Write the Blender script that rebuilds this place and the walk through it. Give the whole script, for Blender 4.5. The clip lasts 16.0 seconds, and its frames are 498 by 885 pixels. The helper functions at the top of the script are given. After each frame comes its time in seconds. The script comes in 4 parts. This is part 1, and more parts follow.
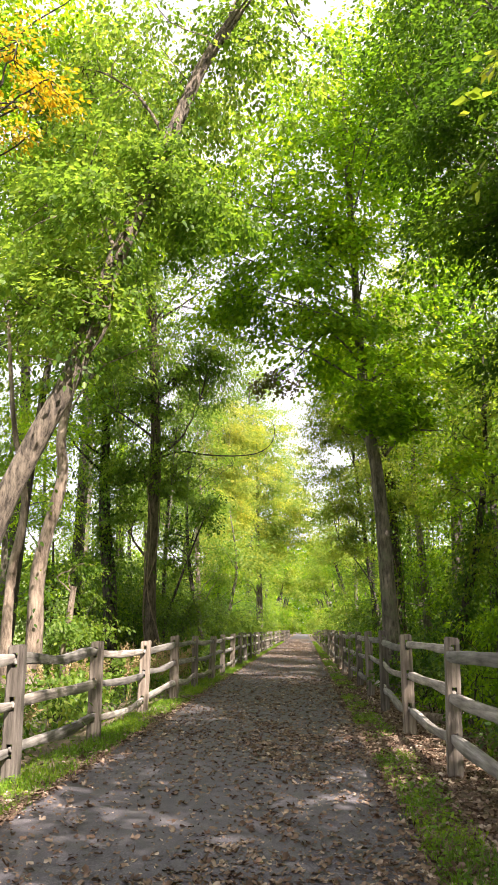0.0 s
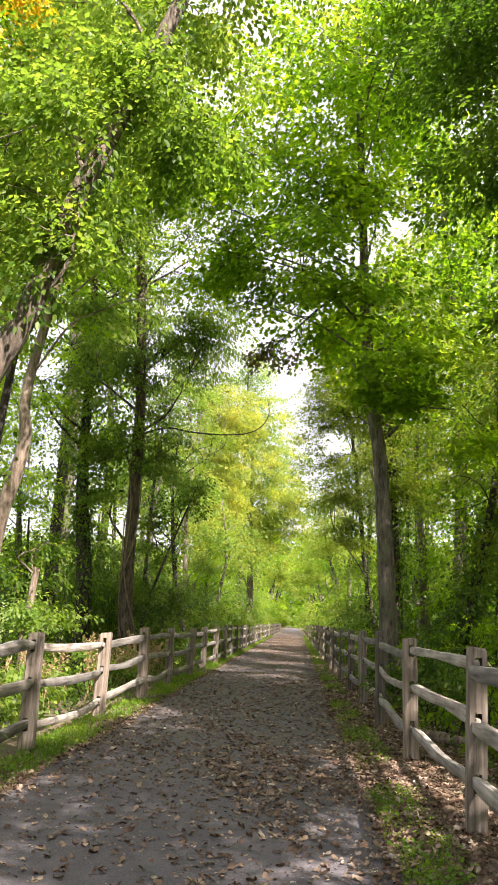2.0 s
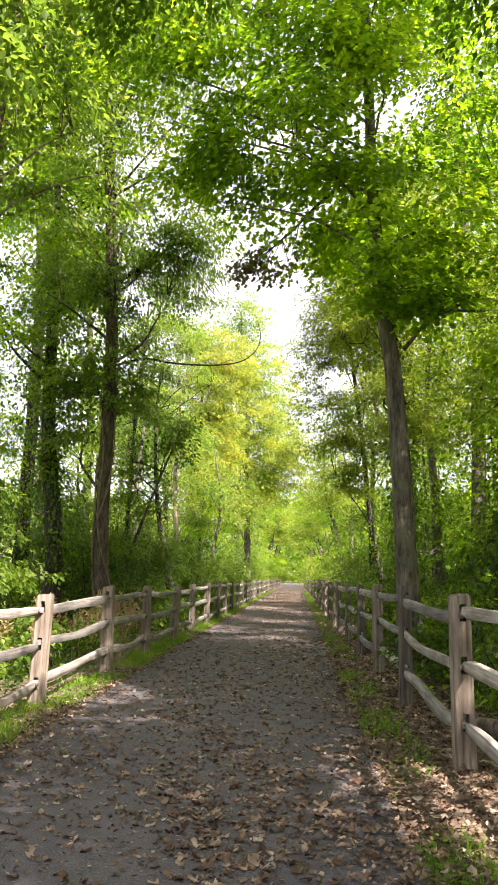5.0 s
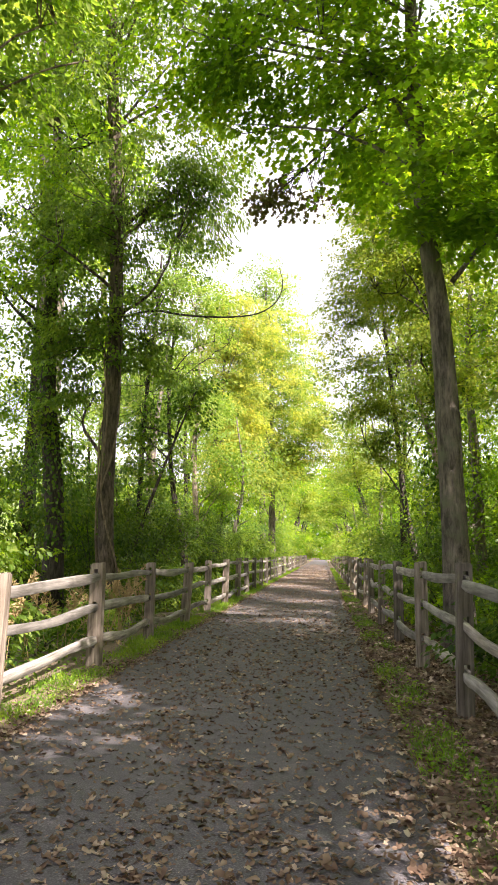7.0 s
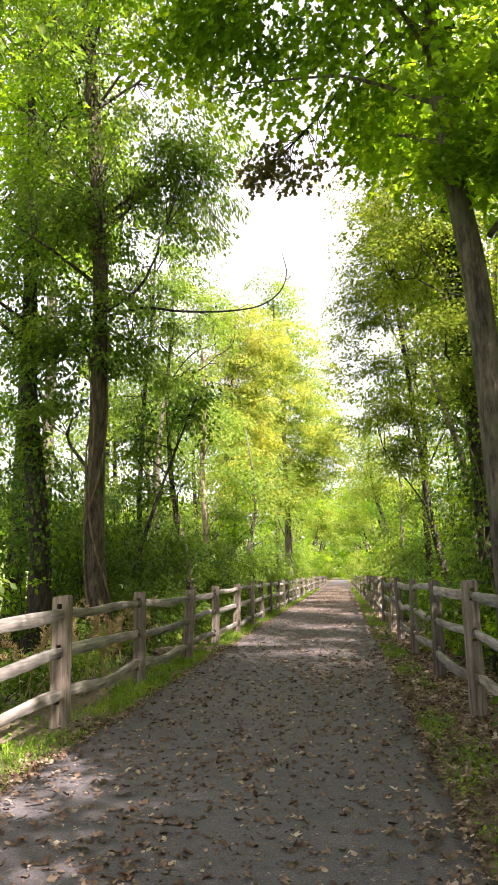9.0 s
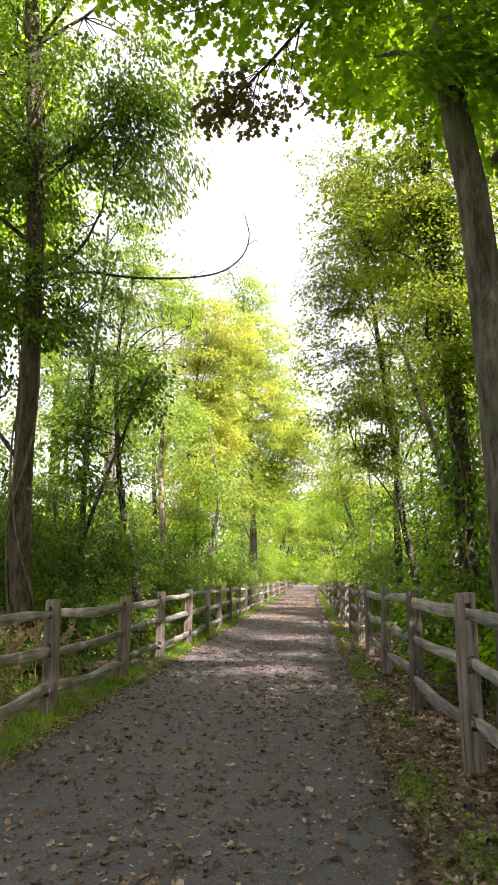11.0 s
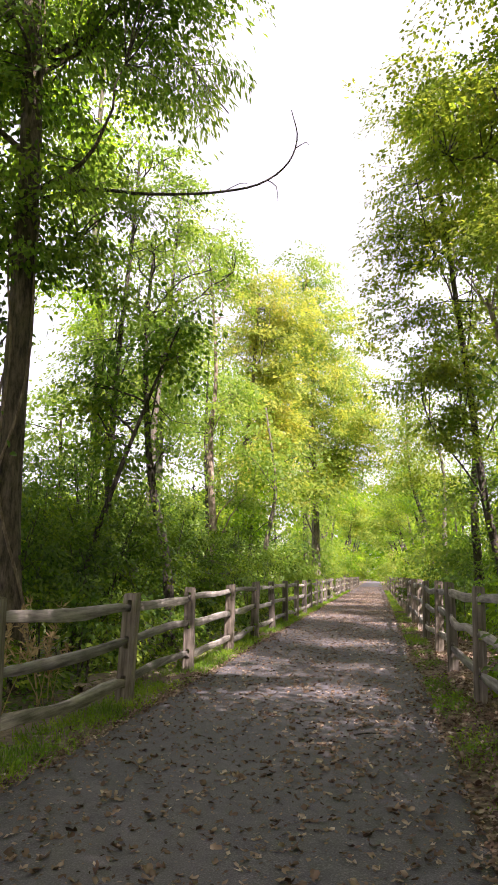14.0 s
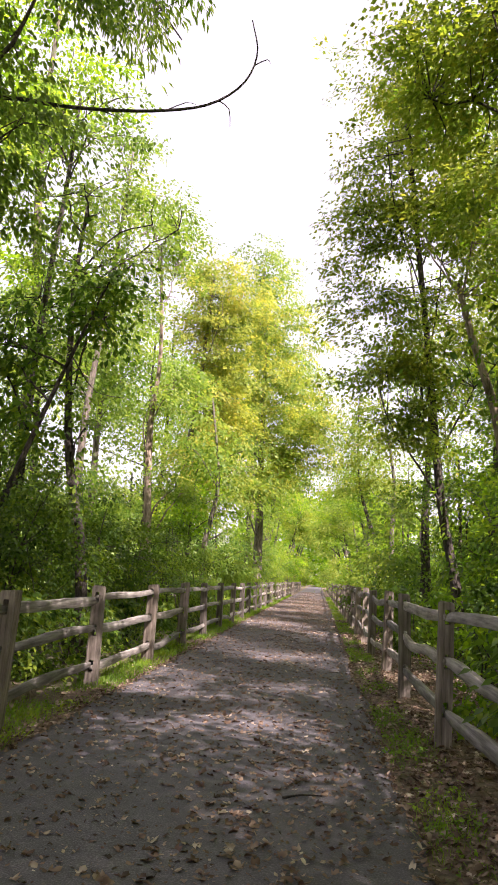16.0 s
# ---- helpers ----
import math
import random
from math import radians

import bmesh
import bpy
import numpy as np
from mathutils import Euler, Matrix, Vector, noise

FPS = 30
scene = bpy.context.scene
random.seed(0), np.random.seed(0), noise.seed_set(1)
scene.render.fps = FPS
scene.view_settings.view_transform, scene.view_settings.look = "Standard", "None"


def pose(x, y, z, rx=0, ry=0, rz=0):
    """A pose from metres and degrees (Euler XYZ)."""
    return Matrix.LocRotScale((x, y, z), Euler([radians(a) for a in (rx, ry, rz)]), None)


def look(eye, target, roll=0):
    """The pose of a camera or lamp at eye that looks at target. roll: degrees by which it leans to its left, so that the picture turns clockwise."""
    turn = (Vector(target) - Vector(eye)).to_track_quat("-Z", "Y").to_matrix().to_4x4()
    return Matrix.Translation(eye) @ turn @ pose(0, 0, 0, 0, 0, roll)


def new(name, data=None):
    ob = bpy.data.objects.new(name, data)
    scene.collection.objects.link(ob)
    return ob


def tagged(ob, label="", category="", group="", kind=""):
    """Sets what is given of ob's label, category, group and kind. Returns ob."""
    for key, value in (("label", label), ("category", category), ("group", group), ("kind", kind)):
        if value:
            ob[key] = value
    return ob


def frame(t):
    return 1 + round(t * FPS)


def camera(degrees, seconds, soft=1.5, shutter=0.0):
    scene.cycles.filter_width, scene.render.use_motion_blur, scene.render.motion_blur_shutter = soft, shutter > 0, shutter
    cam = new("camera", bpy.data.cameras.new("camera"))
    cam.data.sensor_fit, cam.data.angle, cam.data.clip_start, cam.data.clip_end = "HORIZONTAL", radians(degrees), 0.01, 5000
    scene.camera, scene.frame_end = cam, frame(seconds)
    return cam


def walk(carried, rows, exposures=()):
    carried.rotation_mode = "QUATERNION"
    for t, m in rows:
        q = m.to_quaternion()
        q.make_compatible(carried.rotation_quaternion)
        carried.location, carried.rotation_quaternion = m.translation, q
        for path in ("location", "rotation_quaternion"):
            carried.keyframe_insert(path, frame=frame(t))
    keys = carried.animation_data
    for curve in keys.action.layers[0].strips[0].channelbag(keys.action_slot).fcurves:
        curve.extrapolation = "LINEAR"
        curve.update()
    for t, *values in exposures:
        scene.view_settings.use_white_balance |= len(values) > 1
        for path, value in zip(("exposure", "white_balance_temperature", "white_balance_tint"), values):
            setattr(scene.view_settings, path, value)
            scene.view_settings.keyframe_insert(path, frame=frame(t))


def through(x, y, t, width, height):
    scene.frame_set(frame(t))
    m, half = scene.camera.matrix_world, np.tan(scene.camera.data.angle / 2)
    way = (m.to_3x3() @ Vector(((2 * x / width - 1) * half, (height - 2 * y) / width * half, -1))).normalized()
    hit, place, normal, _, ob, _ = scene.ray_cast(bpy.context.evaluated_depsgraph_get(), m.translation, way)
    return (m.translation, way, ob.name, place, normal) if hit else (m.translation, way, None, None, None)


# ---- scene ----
cam = camera(34.3, 16.0)
PATH = [
    (0, (0.292, 1.39, 1.37), (0.16, 3.335, 1.82), 0.0),
    (0.5, (0.289, 1.761, 1.425), (0.167, 3.709, 1.86), 0.4),
    (1, (0.265, 2.263, 1.43), (0.145, 4.212, 1.866), 1.2),
    (1.5, (0.326, 2.792, 1.423), (0.2, 4.741, 1.854), 1.9),
    (2, (0.374, 3.319, 1.419), (0.245, 5.268, 1.85), 2.2),
    (2.5, (0.441, 3.873, 1.405), (0.333, 5.821, 1.846), 1.0),
    (3, (0.503, 4.461, 1.4), (0.377, 6.412, 1.822), -0.1),
    (3.5, (0.466, 4.929, 1.39), (0.341, 6.883, 1.802), 0.4),
    (4, (0.403, 5.334, 1.428), (0.292, 7.295, 1.805), 0.3),
    (4.2, (0.378, 5.503, 1.428), (0.275, 7.465, 1.798), 0.5),
    (6.3, (0.411, 7.735, 1.345), (0.253, 9.71, 1.613), 2.0),
    (6.5, (0.402, 7.94, 1.35), (0.237, 9.914, 1.623), 1.8),
    (7, (0.385, 8.404, 1.386), (0.199, 10.377, 1.657), 1.1),
    (7.5, (0.37, 8.978, 1.373), (0.121, 10.943, 1.65), -0.3),
    (8, (0.363, 9.51, 1.383), (0.12, 11.475, 1.664), -1.1),
    (8.5, (0.352, 9.974, 1.401), (0.13, 11.937, 1.715), -1.0),
    (9, (0.356, 10.472, 1.396), (0.135, 12.432, 1.721), -0.9),
    (9.5, (0.362, 10.932, 1.398), (0.196, 12.896, 1.736), -0.7),
    (10, (0.409, 11.446, 1.417), (0.257, 13.411, 1.755), 0.1),
    (10.2, (0.417, 11.626, 1.424), (0.265, 13.593, 1.756), 0.1),
    (12.3, (0.464, 13.783, 1.402), (0.323, 15.747, 1.755), -0.3),
    (12.5, (0.471, 13.929, 1.392), (0.29, 15.888, 1.754), -0.1),
    (13, (0.43, 14.523, 1.382), (0.214, 16.479, 1.738), 0.1),
    (13.5, (0.44, 15.029, 1.377), (0.164, 16.98, 1.716), 0.4),
    (14, (0.438, 15.489, 1.393), (0.128, 17.439, 1.715), 0.6),
    (14.5, (0.453, 15.915, 1.397), (0.149, 17.865, 1.722), 1.1),
    (15, (0.415, 16.471, 1.377), (0.144, 18.426, 1.697), 2.1),
    (15.5, (0.363, 16.972, 1.381), (0.146, 18.933, 1.706), 2.0),
    (16, (0.391, 17.392, 1.4), (0.204, 19.356, 1.729), 3.3),
]
walk(cam, [(t, look(eye, target, roll)) for t, eye, target, roll in PATH], exposures=[(0, 1.93, 6800, 21), (4, 2.03, 6800, 21), (8, 2.18, 6800, 24), (10, 2.15, 6700, 26), (12.5, 2.02, 6600, 29), (16, 1.78, 6600, 33)])

# ---- world, sun ----
SUN_EL, SUN_AZ = radians(46), radians(-47)      # height, and angle from +x towards -y
SUN_DIR = Vector((math.cos(SUN_EL) * math.cos(SUN_AZ), math.cos(SUN_EL) * math.sin(SUN_AZ), math.sin(SUN_EL)))

world = bpy.data.worlds.new("sky")
scene.world = world
world.use_nodes = True
wn, wl = world.node_tree.nodes, world.node_tree.links
sky = wn.new("ShaderNodeTexSky")
sky.sky_type = "NISHITA"
sky.sun_disc = False
sky.sun_elevation = SUN_EL
sky.sun_rotation = math.atan2(SUN_DIR.x, SUN_DIR.y)
sky.dust_density, sky.air_density, sky.ozone_density = 3.0, 1.0, 0.6
haze = wn.new("ShaderNodeMix")           # thin bright cloud over the whole sky
haze.data_type = "RGBA"
haze.inputs[0].default_value = 0.72
haze.inputs[7].default_value = (3.7, 3.62, 3.5, 1)
wl.new(sky.outputs["Color"], haze.inputs[6])
wl.new(haze.outputs[2], wn["Background"].inputs["Color"])
wn["Background"].inputs["Strength"].default_value = 0.108

sun_data = bpy.data.lights.new("sun", "SUN")
sun_data.energy, sun_data.angle, sun_data.color = 5.0, radians(0.6), (1.0, 0.93, 0.82)
sun = new("sun", sun_data)
sun.matrix_world = look(tuple(SUN_DIR * 80), (0, 0, 0))


# ---- materials ----
def material(name):
    m = bpy.data.materials.new(name)
    m.use_nodes = True
    t = m.node_tree
    return m, t.nodes, t.links, t.nodes["Principled BSDF"]


def ramp(nodes, stops):
    r = nodes.new("ShaderNodeValToRGB")
    while len(r.color_ramp.elements) < len(stops):
        r.color_ramp.elements.new(0.5)
    for e, (p, c) in zip(r.color_ramp.elements, stops):
        e.position, e.color = p, (*c, 1)
    return r


def noise_node(nodes, links, scale, detail=5.0, stretch=(1, 1, 1), rough=0.6):
    co = nodes.new("ShaderNodeTexCoord")
    mp = nodes.new("ShaderNodeMapping")
    mp.inputs["Scale"].default_value = stretch
    n = nodes.new("ShaderNodeTexNoise")
    n.inputs["Scale"].default_value, n.inputs["Detail"].default_value, n.inputs["Roughness"].default_value = scale, detail, rough
    links.new(co.outputs["Object"], mp.inputs["Vector"])
    links.new(mp.outputs["Vector"], n.inputs["Vector"])
    return n


def mixed(nodes, links, fac, a, b, how="MIX"):
    m = nodes.new("ShaderNodeMix")
    m.data_type, m.blend_type = "RGBA", how
    for key, v in (("Factor", fac), ("A", a), ("B", b)):
        sock = m.inputs[0] if key == "Factor" else m.inputs[6] if key == "A" else m.inputs[7]
        if isinstance(v, bpy.types.NodeSocket):
            links.new(v, sock)
        else:
            sock.default_value = v if key == "Factor" else (*v, 1)
    return m.outputs[2]


def bump(nodes, links, bsdf, height, strength, distance):
    b = nodes.new("ShaderNodeBump")
    b.inputs["Strength"].default_value, b.inputs["Distance"].default_value = strength, distance
    links.new(height, b.inputs["Height"])
    links.new(b.outputs["Normal"], bsdf.inputs["Normal"])


def leaf_material(name, stops, glow=(1.5, 1.35, 0.6), through=0.45, rough=0.45, patch=0.5):
    """Thin leaves: each its own tint, clumps tinted together, light passing through them."""
    m, n, l, p = material(name)
    g = n.new("ShaderNodeNewGeometry")
    nz = noise_node(n, l, patch, 2.0)
    mx = n.new("ShaderNodeMath")
    mx.operation = "MULTIPLY_ADD"
    mx.inputs[1].default_value, mx.inputs[2].default_value = 0.45, 0.0
    l.new(g.outputs["Random Per Island"], mx.inputs[0])
    ad = n.new("ShaderNodeMath")
    ad.operation = "MULTIPLY_ADD"
    ad.inputs[1].default_value = 1.5
    l.new(nz.outputs["Fac"], ad.inputs[0])
    sb = n.new("ShaderNodeMath")
    sb.operation = "SUBTRACT"
    sb.inputs[1].default_value = 0.5
    l.new(mx.outputs[0], sb.inputs[0])
    l.new(sb.outputs[0], ad.inputs[2])
    r = ramp(n, stops)
    l.new(ad.outputs[0], r.inputs["Fac"])
    l.new(r.outputs["Color"], p.inputs["Base Color"])
    p.inputs["Roughness"].default_value = rough
    p.inputs["Specular IOR Level"].default_value = 0.3
    tr = n.new("ShaderNodeBsdfTranslucent")
    l.new(mixed(n, l, 1.0, r.outputs["Color"], glow, "MULTIPLY"), tr.inputs["Color"])
    sh = n.new("ShaderNodeMixShader")
    sh.inputs[0].default_value = through
    l.new(p.outputs[0], sh.inputs[1])
    l.new(tr.outputs[0], sh.inputs[2])
    l.new(sh.outputs[0], n["Material Output"].inputs["Surface"])
    return m


def bark_material(name, dark, light, ridge=20.0, moss=None):
    m, n, l, p = material(name)
    a = noise_node(n, l, ridge, 9.0, (1, 1, 0.22), 0.75)
    b = noise_node(n, l, 1.6, 4.0)
    r = ramp(n, [(0.4, dark), (0.6, light)])
    l.new(a.outputs["Fac"], r.inputs["Fac"])
    shade = ramp(n, [(0.3, (0.55, 0.55, 0.55)), (0.7, (1.1, 1.08, 1.05))])
    l.new(b.outputs["Fac"], shade.inputs["Fac"])
    c = mixed(n, l, 1.0, r.outputs["Color"], shade.outputs["Color"], "MULTIPLY")
    if moss:
        k = noise_node(n, l, 2.7, 6.0)
        kr = ramp(n, [(0.52, (0, 0, 0)), (0.66, (1, 1, 1))])
        l.new(k.outputs["Fac"], kr.inputs["Fac"])
        c = mixed(n, l, kr.outputs["Color"], c, moss)
    l.new(c, p.inputs["Base Color"])
    p.inputs["Roughness"].default_value = 0.92
    bump(n, l, p, a.outputs["Fac"], 1.0, 0.08)
    return m


def wood_material(name, stops):
    m, n, l, p = material(name)
    o = n.new("ShaderNodeObjectInfo")
    a = noise_node(n, l, 26.0, 7.0, (1, 1, 0.06), 0.65)
    b = noise_node(n, l, 3.0, 5.0, (1, 1, 0.5))
    r = ramp(n, stops)
    l.new(a.outputs["Fac"], r.inputs["Fac"])
    tone = ramp(n, [(0.0, (0.5, 0.5, 0.5)), (0.5, (0.85, 0.84, 0.83)), (1.0, (1.12, 1.06, 1.0))])
    l.new(o.outputs["Random"], tone.inputs["Fac"])
    blot = ramp(n, [(0.32, (0.55, 0.53, 0.5)), (0.6, (1, 1, 1))])
    l.new(b.outputs["Fac"], blot.inputs["Fac"])
    c = mixed(n, l, 1.0, r.outputs["Color"], tone.outputs["Color"], "MULTIPLY")
    c = mixed(n, l, 1.0, c, blot.outputs["Color"], "MULTIPLY")
    alg = noise_node(n, l, 5.0, 5.0)
    ar = ramp(n, [(0.6, (0, 0, 0)), (0.78, (0.55, 0.55, 0.55))])
    l.new(alg.outputs["Fac"], ar.inputs["Fac"])
    c = mixed(n, l, ar.outputs["Color"], c, (0.16, 0.18, 0.10))
    l.new(c, p.inputs["Base Color"])
    p.inputs["Roughness"].default_value = 0.88
    bump(n, l, p, a.outputs["Fac"], 0.7, 0.012)
    return m


def asphalt_material():
    m, n, l, p = material("worn asphalt")
    fine = noise_node(n, l, 95.0, 4.0)
    mid = noise_node(n, l, 9.0, 6.0)
    big = noise_node(n, l, 0.7, 4.0, (1, 0.5, 1))
    r = ramp(n, [(0.3, (0.038, 0.037, 0.045)), (0.55, (0.092, 0.090, 0.105)), (0.75, (0.222, 0.217, 0.236))])
    l.new(fine.outputs["Fac"], r.inputs["Fac"])
    mr = ramp(n, [(0.3, (0.75, 0.75, 0.76)), (0.7, (1.2, 1.15, 1.1))])
    l.new(mid.outputs["Fac"], mr.inputs["Fac"])
    c = mixed(n, l, 1.0, r.outputs["Color"], mr.outputs["Color"], "MULTIPLY")
    br = ramp(n, [(0.46, (0, 0, 0)), (0.74, (0.38, 0.38, 0.38))])
    l.new(big.outputs["Fac"], br.inputs["Fac"])
    c = mixed(n, l, br.outputs["Color"], c, (0.112, 0.098, 0.098))
    l.new(c, p.inputs["Base Color"])
    p.inputs["Roughness"].default_value = 0.85
    bump(n, l, p, fine.outputs["Fac"], 0.6, 0.006)
    return m


def soil_material():
    m, n, l, p = material("leaf-strewn soil and turf")
    a = noise_node(n, l, 22.0, 8.0)
    b = noise_node(n, l, 0.9, 5.0)
    r = ramp(n, [(0.3, (0.060, 0.044, 0.030)), (0.5, (0.135, 0.100, 0.068)), (0.72, (0.225, 0.170, 0.118))])
    l.new(a.outputs["Fac"], r.inputs["Fac"])
    g = ramp(n, [(0.3, (0.03, 0.05, 0.012)), (0.7, (0.09, 0.14, 0.03))])
    l.new(a.outputs["Fac"], g.inputs["Fac"])
    k = ramp(n, [(0.56, (0, 0, 0)), (0.72, (0.6, 0.6, 0.6))])
    l.new(b.outputs["Fac"], k.inputs["Fac"])
    c = mixed(n, l, k.outputs["Color"], r.outputs["Color"], g.outputs["Color"])
    # away from the trail low plants green the soil, and beyond the left-hand trees the open meadow takes over
    co = n.new("ShaderNodeTexCoord")
    sp = n.new("ShaderNodeSeparateXYZ")
    l.new(co.outputs["Object"], sp.inputs[0])
    dist = n.new("ShaderNodeMath")
    dist.operation = "ABSOLUTE"
    l.new(sp.outputs["X"], dist.inputs[0])
    wood = n.new("ShaderNodeMapRange")
    wood.inputs["From Min"].default_value, wood.inputs["From Max"].default_value = 2.6, 4.4
    wood.inputs["To Max"].default_value = 0.8
    l.new(dist.outputs[0], wood.inputs["Value"])
    under = ramp(n, [(0.3, (0.022, 0.034, 0.010)), (0.55, (0.05, 0.06, 0.02)), (0.75, (0.085, 0.075, 0.035))])
    l.new(a.outputs["Fac"], under.inputs["Fac"])
    c = mixed(n, l, wood.outputs["Result"], c, under.outputs["Color"])
    far = n.new("ShaderNodeMapRange")
    far.inputs["From Min"].default_value, far.inputs["From Max"].default_value = -7.0, -11.0
    l.new(sp.outputs["X"], far.inputs["Value"])
    mead = ramp(n, [(0.3, (0.09, 0.15, 0.035)), (0.7, (0.17, 0.22, 0.06))])
    l.new(b.outputs["Fac"], mead.inputs["Fac"])
    c = mixed(n, l, far.outputs["Result"], c, mead.outputs["Color"])
    l.new(c, p.inputs["Base Color"])
    p.inputs["Roughness"].default_value = 0.95
    bump(n, l, p, a.outputs["Fac"], 0.8, 0.03)
    return m


POST_WOOD = wood_material("weathered brown-grey post wood", [(0.3, (0.072, 0.060, 0.050)), (0.5, (0.225, 0.198, 0.172)), (0.72, (0.390, 0.350, 0.310))])
RAIL_WOOD = wood_material("silvery split rail wood", [(0.3, (0.105, 0.098, 0.090)), (0.5, (0.310, 0.297, 0.280)), (0.72, (0.520, 0.505, 0.480))])
ASPHALT, SOIL = asphalt_material(), soil_material()
BARK_DARK = bark_material("dark furrowed bark", (0.020, 0.016, 0.013), (0.098, 0.083, 0.071))
BARK_GREY = bark_material("grey maple bark", (0.05, 0.043, 0.035), (0.235, 0.205, 0.17), 11.0, (0.12, 0.13, 0.08))
BARK_PALE = bark_material("pale flaking bark", (0.10, 0.073, 0.053), (0.38, 0.31, 0.245), 7.0)
# the light tan stop paints sun on a dark grey bark
BARK_FURROWED = bark_material("furrowed grey bark with sunlit tan", (0.040, 0.032, 0.026), (0.300, 0.250, 0.200), 13.0)
BARK_BROWN = bark_material("shaggy brown bark", (0.030, 0.022, 0.017), (0.175, 0.138, 0.108), 17.0)
VINE_BARK = bark_material("stringy vine stem", (0.12, 0.085, 0.06), (0.34, 0.27, 0.2), 24.0)
G_MAPLE = leaf_material("maple leaves", [(0.1, (0.050, 0.112, 0.014)), (0.5, (0.108, 0.205, 0.018)), (0.9, (0.220, 0.300, 0.022))], (2.6, 2.4, 0.8), 0.7)
G_DEEP = leaf_material("deep green leaves", [(0.1, (0.028, 0.064, 0.012)), (0.5, (0.058, 0.116, 0.015)), (0.9, (0.112, 0.175, 0.020))], (2.0, 2.15, 0.9), 0.52)
G_LIGHT = leaf_material("light green leaves", [(0.1, (0.058, 0.128, 0.016)), (0.5, (0.134, 0.222, 0.040)), (0.9, (0.255, 0.310, 0.060))], (2.0, 1.9, 0.95), 0.57)
G_AUTUMN = leaf_material("turning yellow-green leaves", [(0.05, (0.075, 0.140, 0.026)), (0.36, (0.185, 0.250, 0.042)), (0.66, (0.310, 0.340, 0.060)), (0.97, (0.440, 0.365, 0.085))], (1.8, 1.65, 0.9), 0.55, patch=0.7)
G_TURNING = leaf_material("green leaves turning yellow", [(0.05, (0.065, 0.140, 0.024)), (0.45, (0.160, 0.235, 0.036)), (0.85, (0.350, 0.350, 0.056))], (1.9, 1.8, 0.9), 0.55, patch=0.9)
G_OLIVE = leaf_material("olive yellow-green leaves", [(0.1, (0.075, 0.140, 0.014)), (0.5, (0.146, 0.210, 0.028)), (0.95, (0.270, 0.290, 0.046))], (1.9, 1.8, 0.9), 0.58, patch=0.9)
G_YELLOW = leaf_material("yellow autumn leaves", [(0.1, (0.240, 0.250, 0.014)), (0.5, (0.420, 0.340, 0.014)), (0.9, (0.480, 0.270, 0.014))], (1.3, 1.2, 0.7), 0.5)
G_BRONZE = leaf_material("bronze-tinged dark leaves", [(0.1, (0.070, 0.100, 0.026)), (0.5, (0.115, 0.120, 0.046)), (0.9, (0.160, 0.115, 0.060))], (1.7, 1.4, 0.9), 0.5)
G_SHRUB = leaf_material("undergrowth leaves", [(0.1, (0.024, 0.062, 0.014)), (0.5, (0.066, 0.138, 0.018)), (0.9, (0.185, 0.250, 0.024))], (2.0, 1.9, 0.9), 0.5, patch=0.8)
G_GREYISH = leaf_material("dull grey-green leaves", [(0.1, (0.048, 0.098, 0.020)), (0.5, (0.098, 0.172, 0.030)), (0.9, (0.180, 0.245, 0.044))], (2.1, 2.0, 1.0), 0.62)
G_THICKET = leaf_material("shaded thicket leaves", [(0.1, (0.022, 0.054, 0.010)), (0.5, (0.076, 0.146, 0.016)), (0.9, (0.190, 0.255, 0.024))], (1.9, 1.8, 0.8), 0.5, patch=0.8)
G_GRASS = leaf_material("grass blades", [(0.1, (0.060, 0.140, 0.018)), (0.5, (0.130, 0.260, 0.024)), (0.9, (0.235, 0.335, 0.030))], (1.8, 1.6, 0.8), 0.5, patch=1.2)
LITTER = leaf_material("fallen dry leaves", [(0.0, (0.024, 0.017, 0.012)), (0.34, (0.104, 0.064, 0.043)), (0.62, (0.235, 0.172, 0.124)), (0.92, (0.490, 0.425, 0.340))], (1.0, 0.8, 0.6), 0.15, 0.7, patch=7.0)
STRAW = leaf_material("dry tan weed stalks", [(0.1, (0.24, 0.17, 0.08)), (0.9, (0.48, 0.38, 0.2))], (1, 0.9, 0.7), 0.25, 0.7)


# ---- mesh helpers ----
def mesh_from(name, verts, sizes, loops, mat, smooth=False):
    """A mesh from arrays: vertices, corner count of each face, and the corners."""
    me = bpy.data.meshes.new(name)
    verts = np.ascontiguousarray(verts, dtype=np.float32)
    sizes, loops = np.asarray(sizes, dtype=np.int32), np.asarray(loops, dtype=np.int32)
    me.vertices.add(len(verts))
    me.vertices.foreach_set("co", verts.ravel())
    me.loops.add(len(loops))
    me.loops.foreach_set("vertex_index", loops)
    me.polygons.add(len(sizes))
    me.polygons.foreach_set("loop_start", np.concatenate(([0], np.cumsum(sizes)[:-1])).astype(np.int32))
    if smooth:
        me.polygons.foreach_set("use_smooth", np.ones(len(sizes), dtype=bool))
    me.materials.append(mat)
    me.update(calc_edges=True)
    me.validate()
    return me


def child(name, me, parent, label=""):
    ob = new(name, me)
    ob.parent = parent
    return tagged(ob, label)


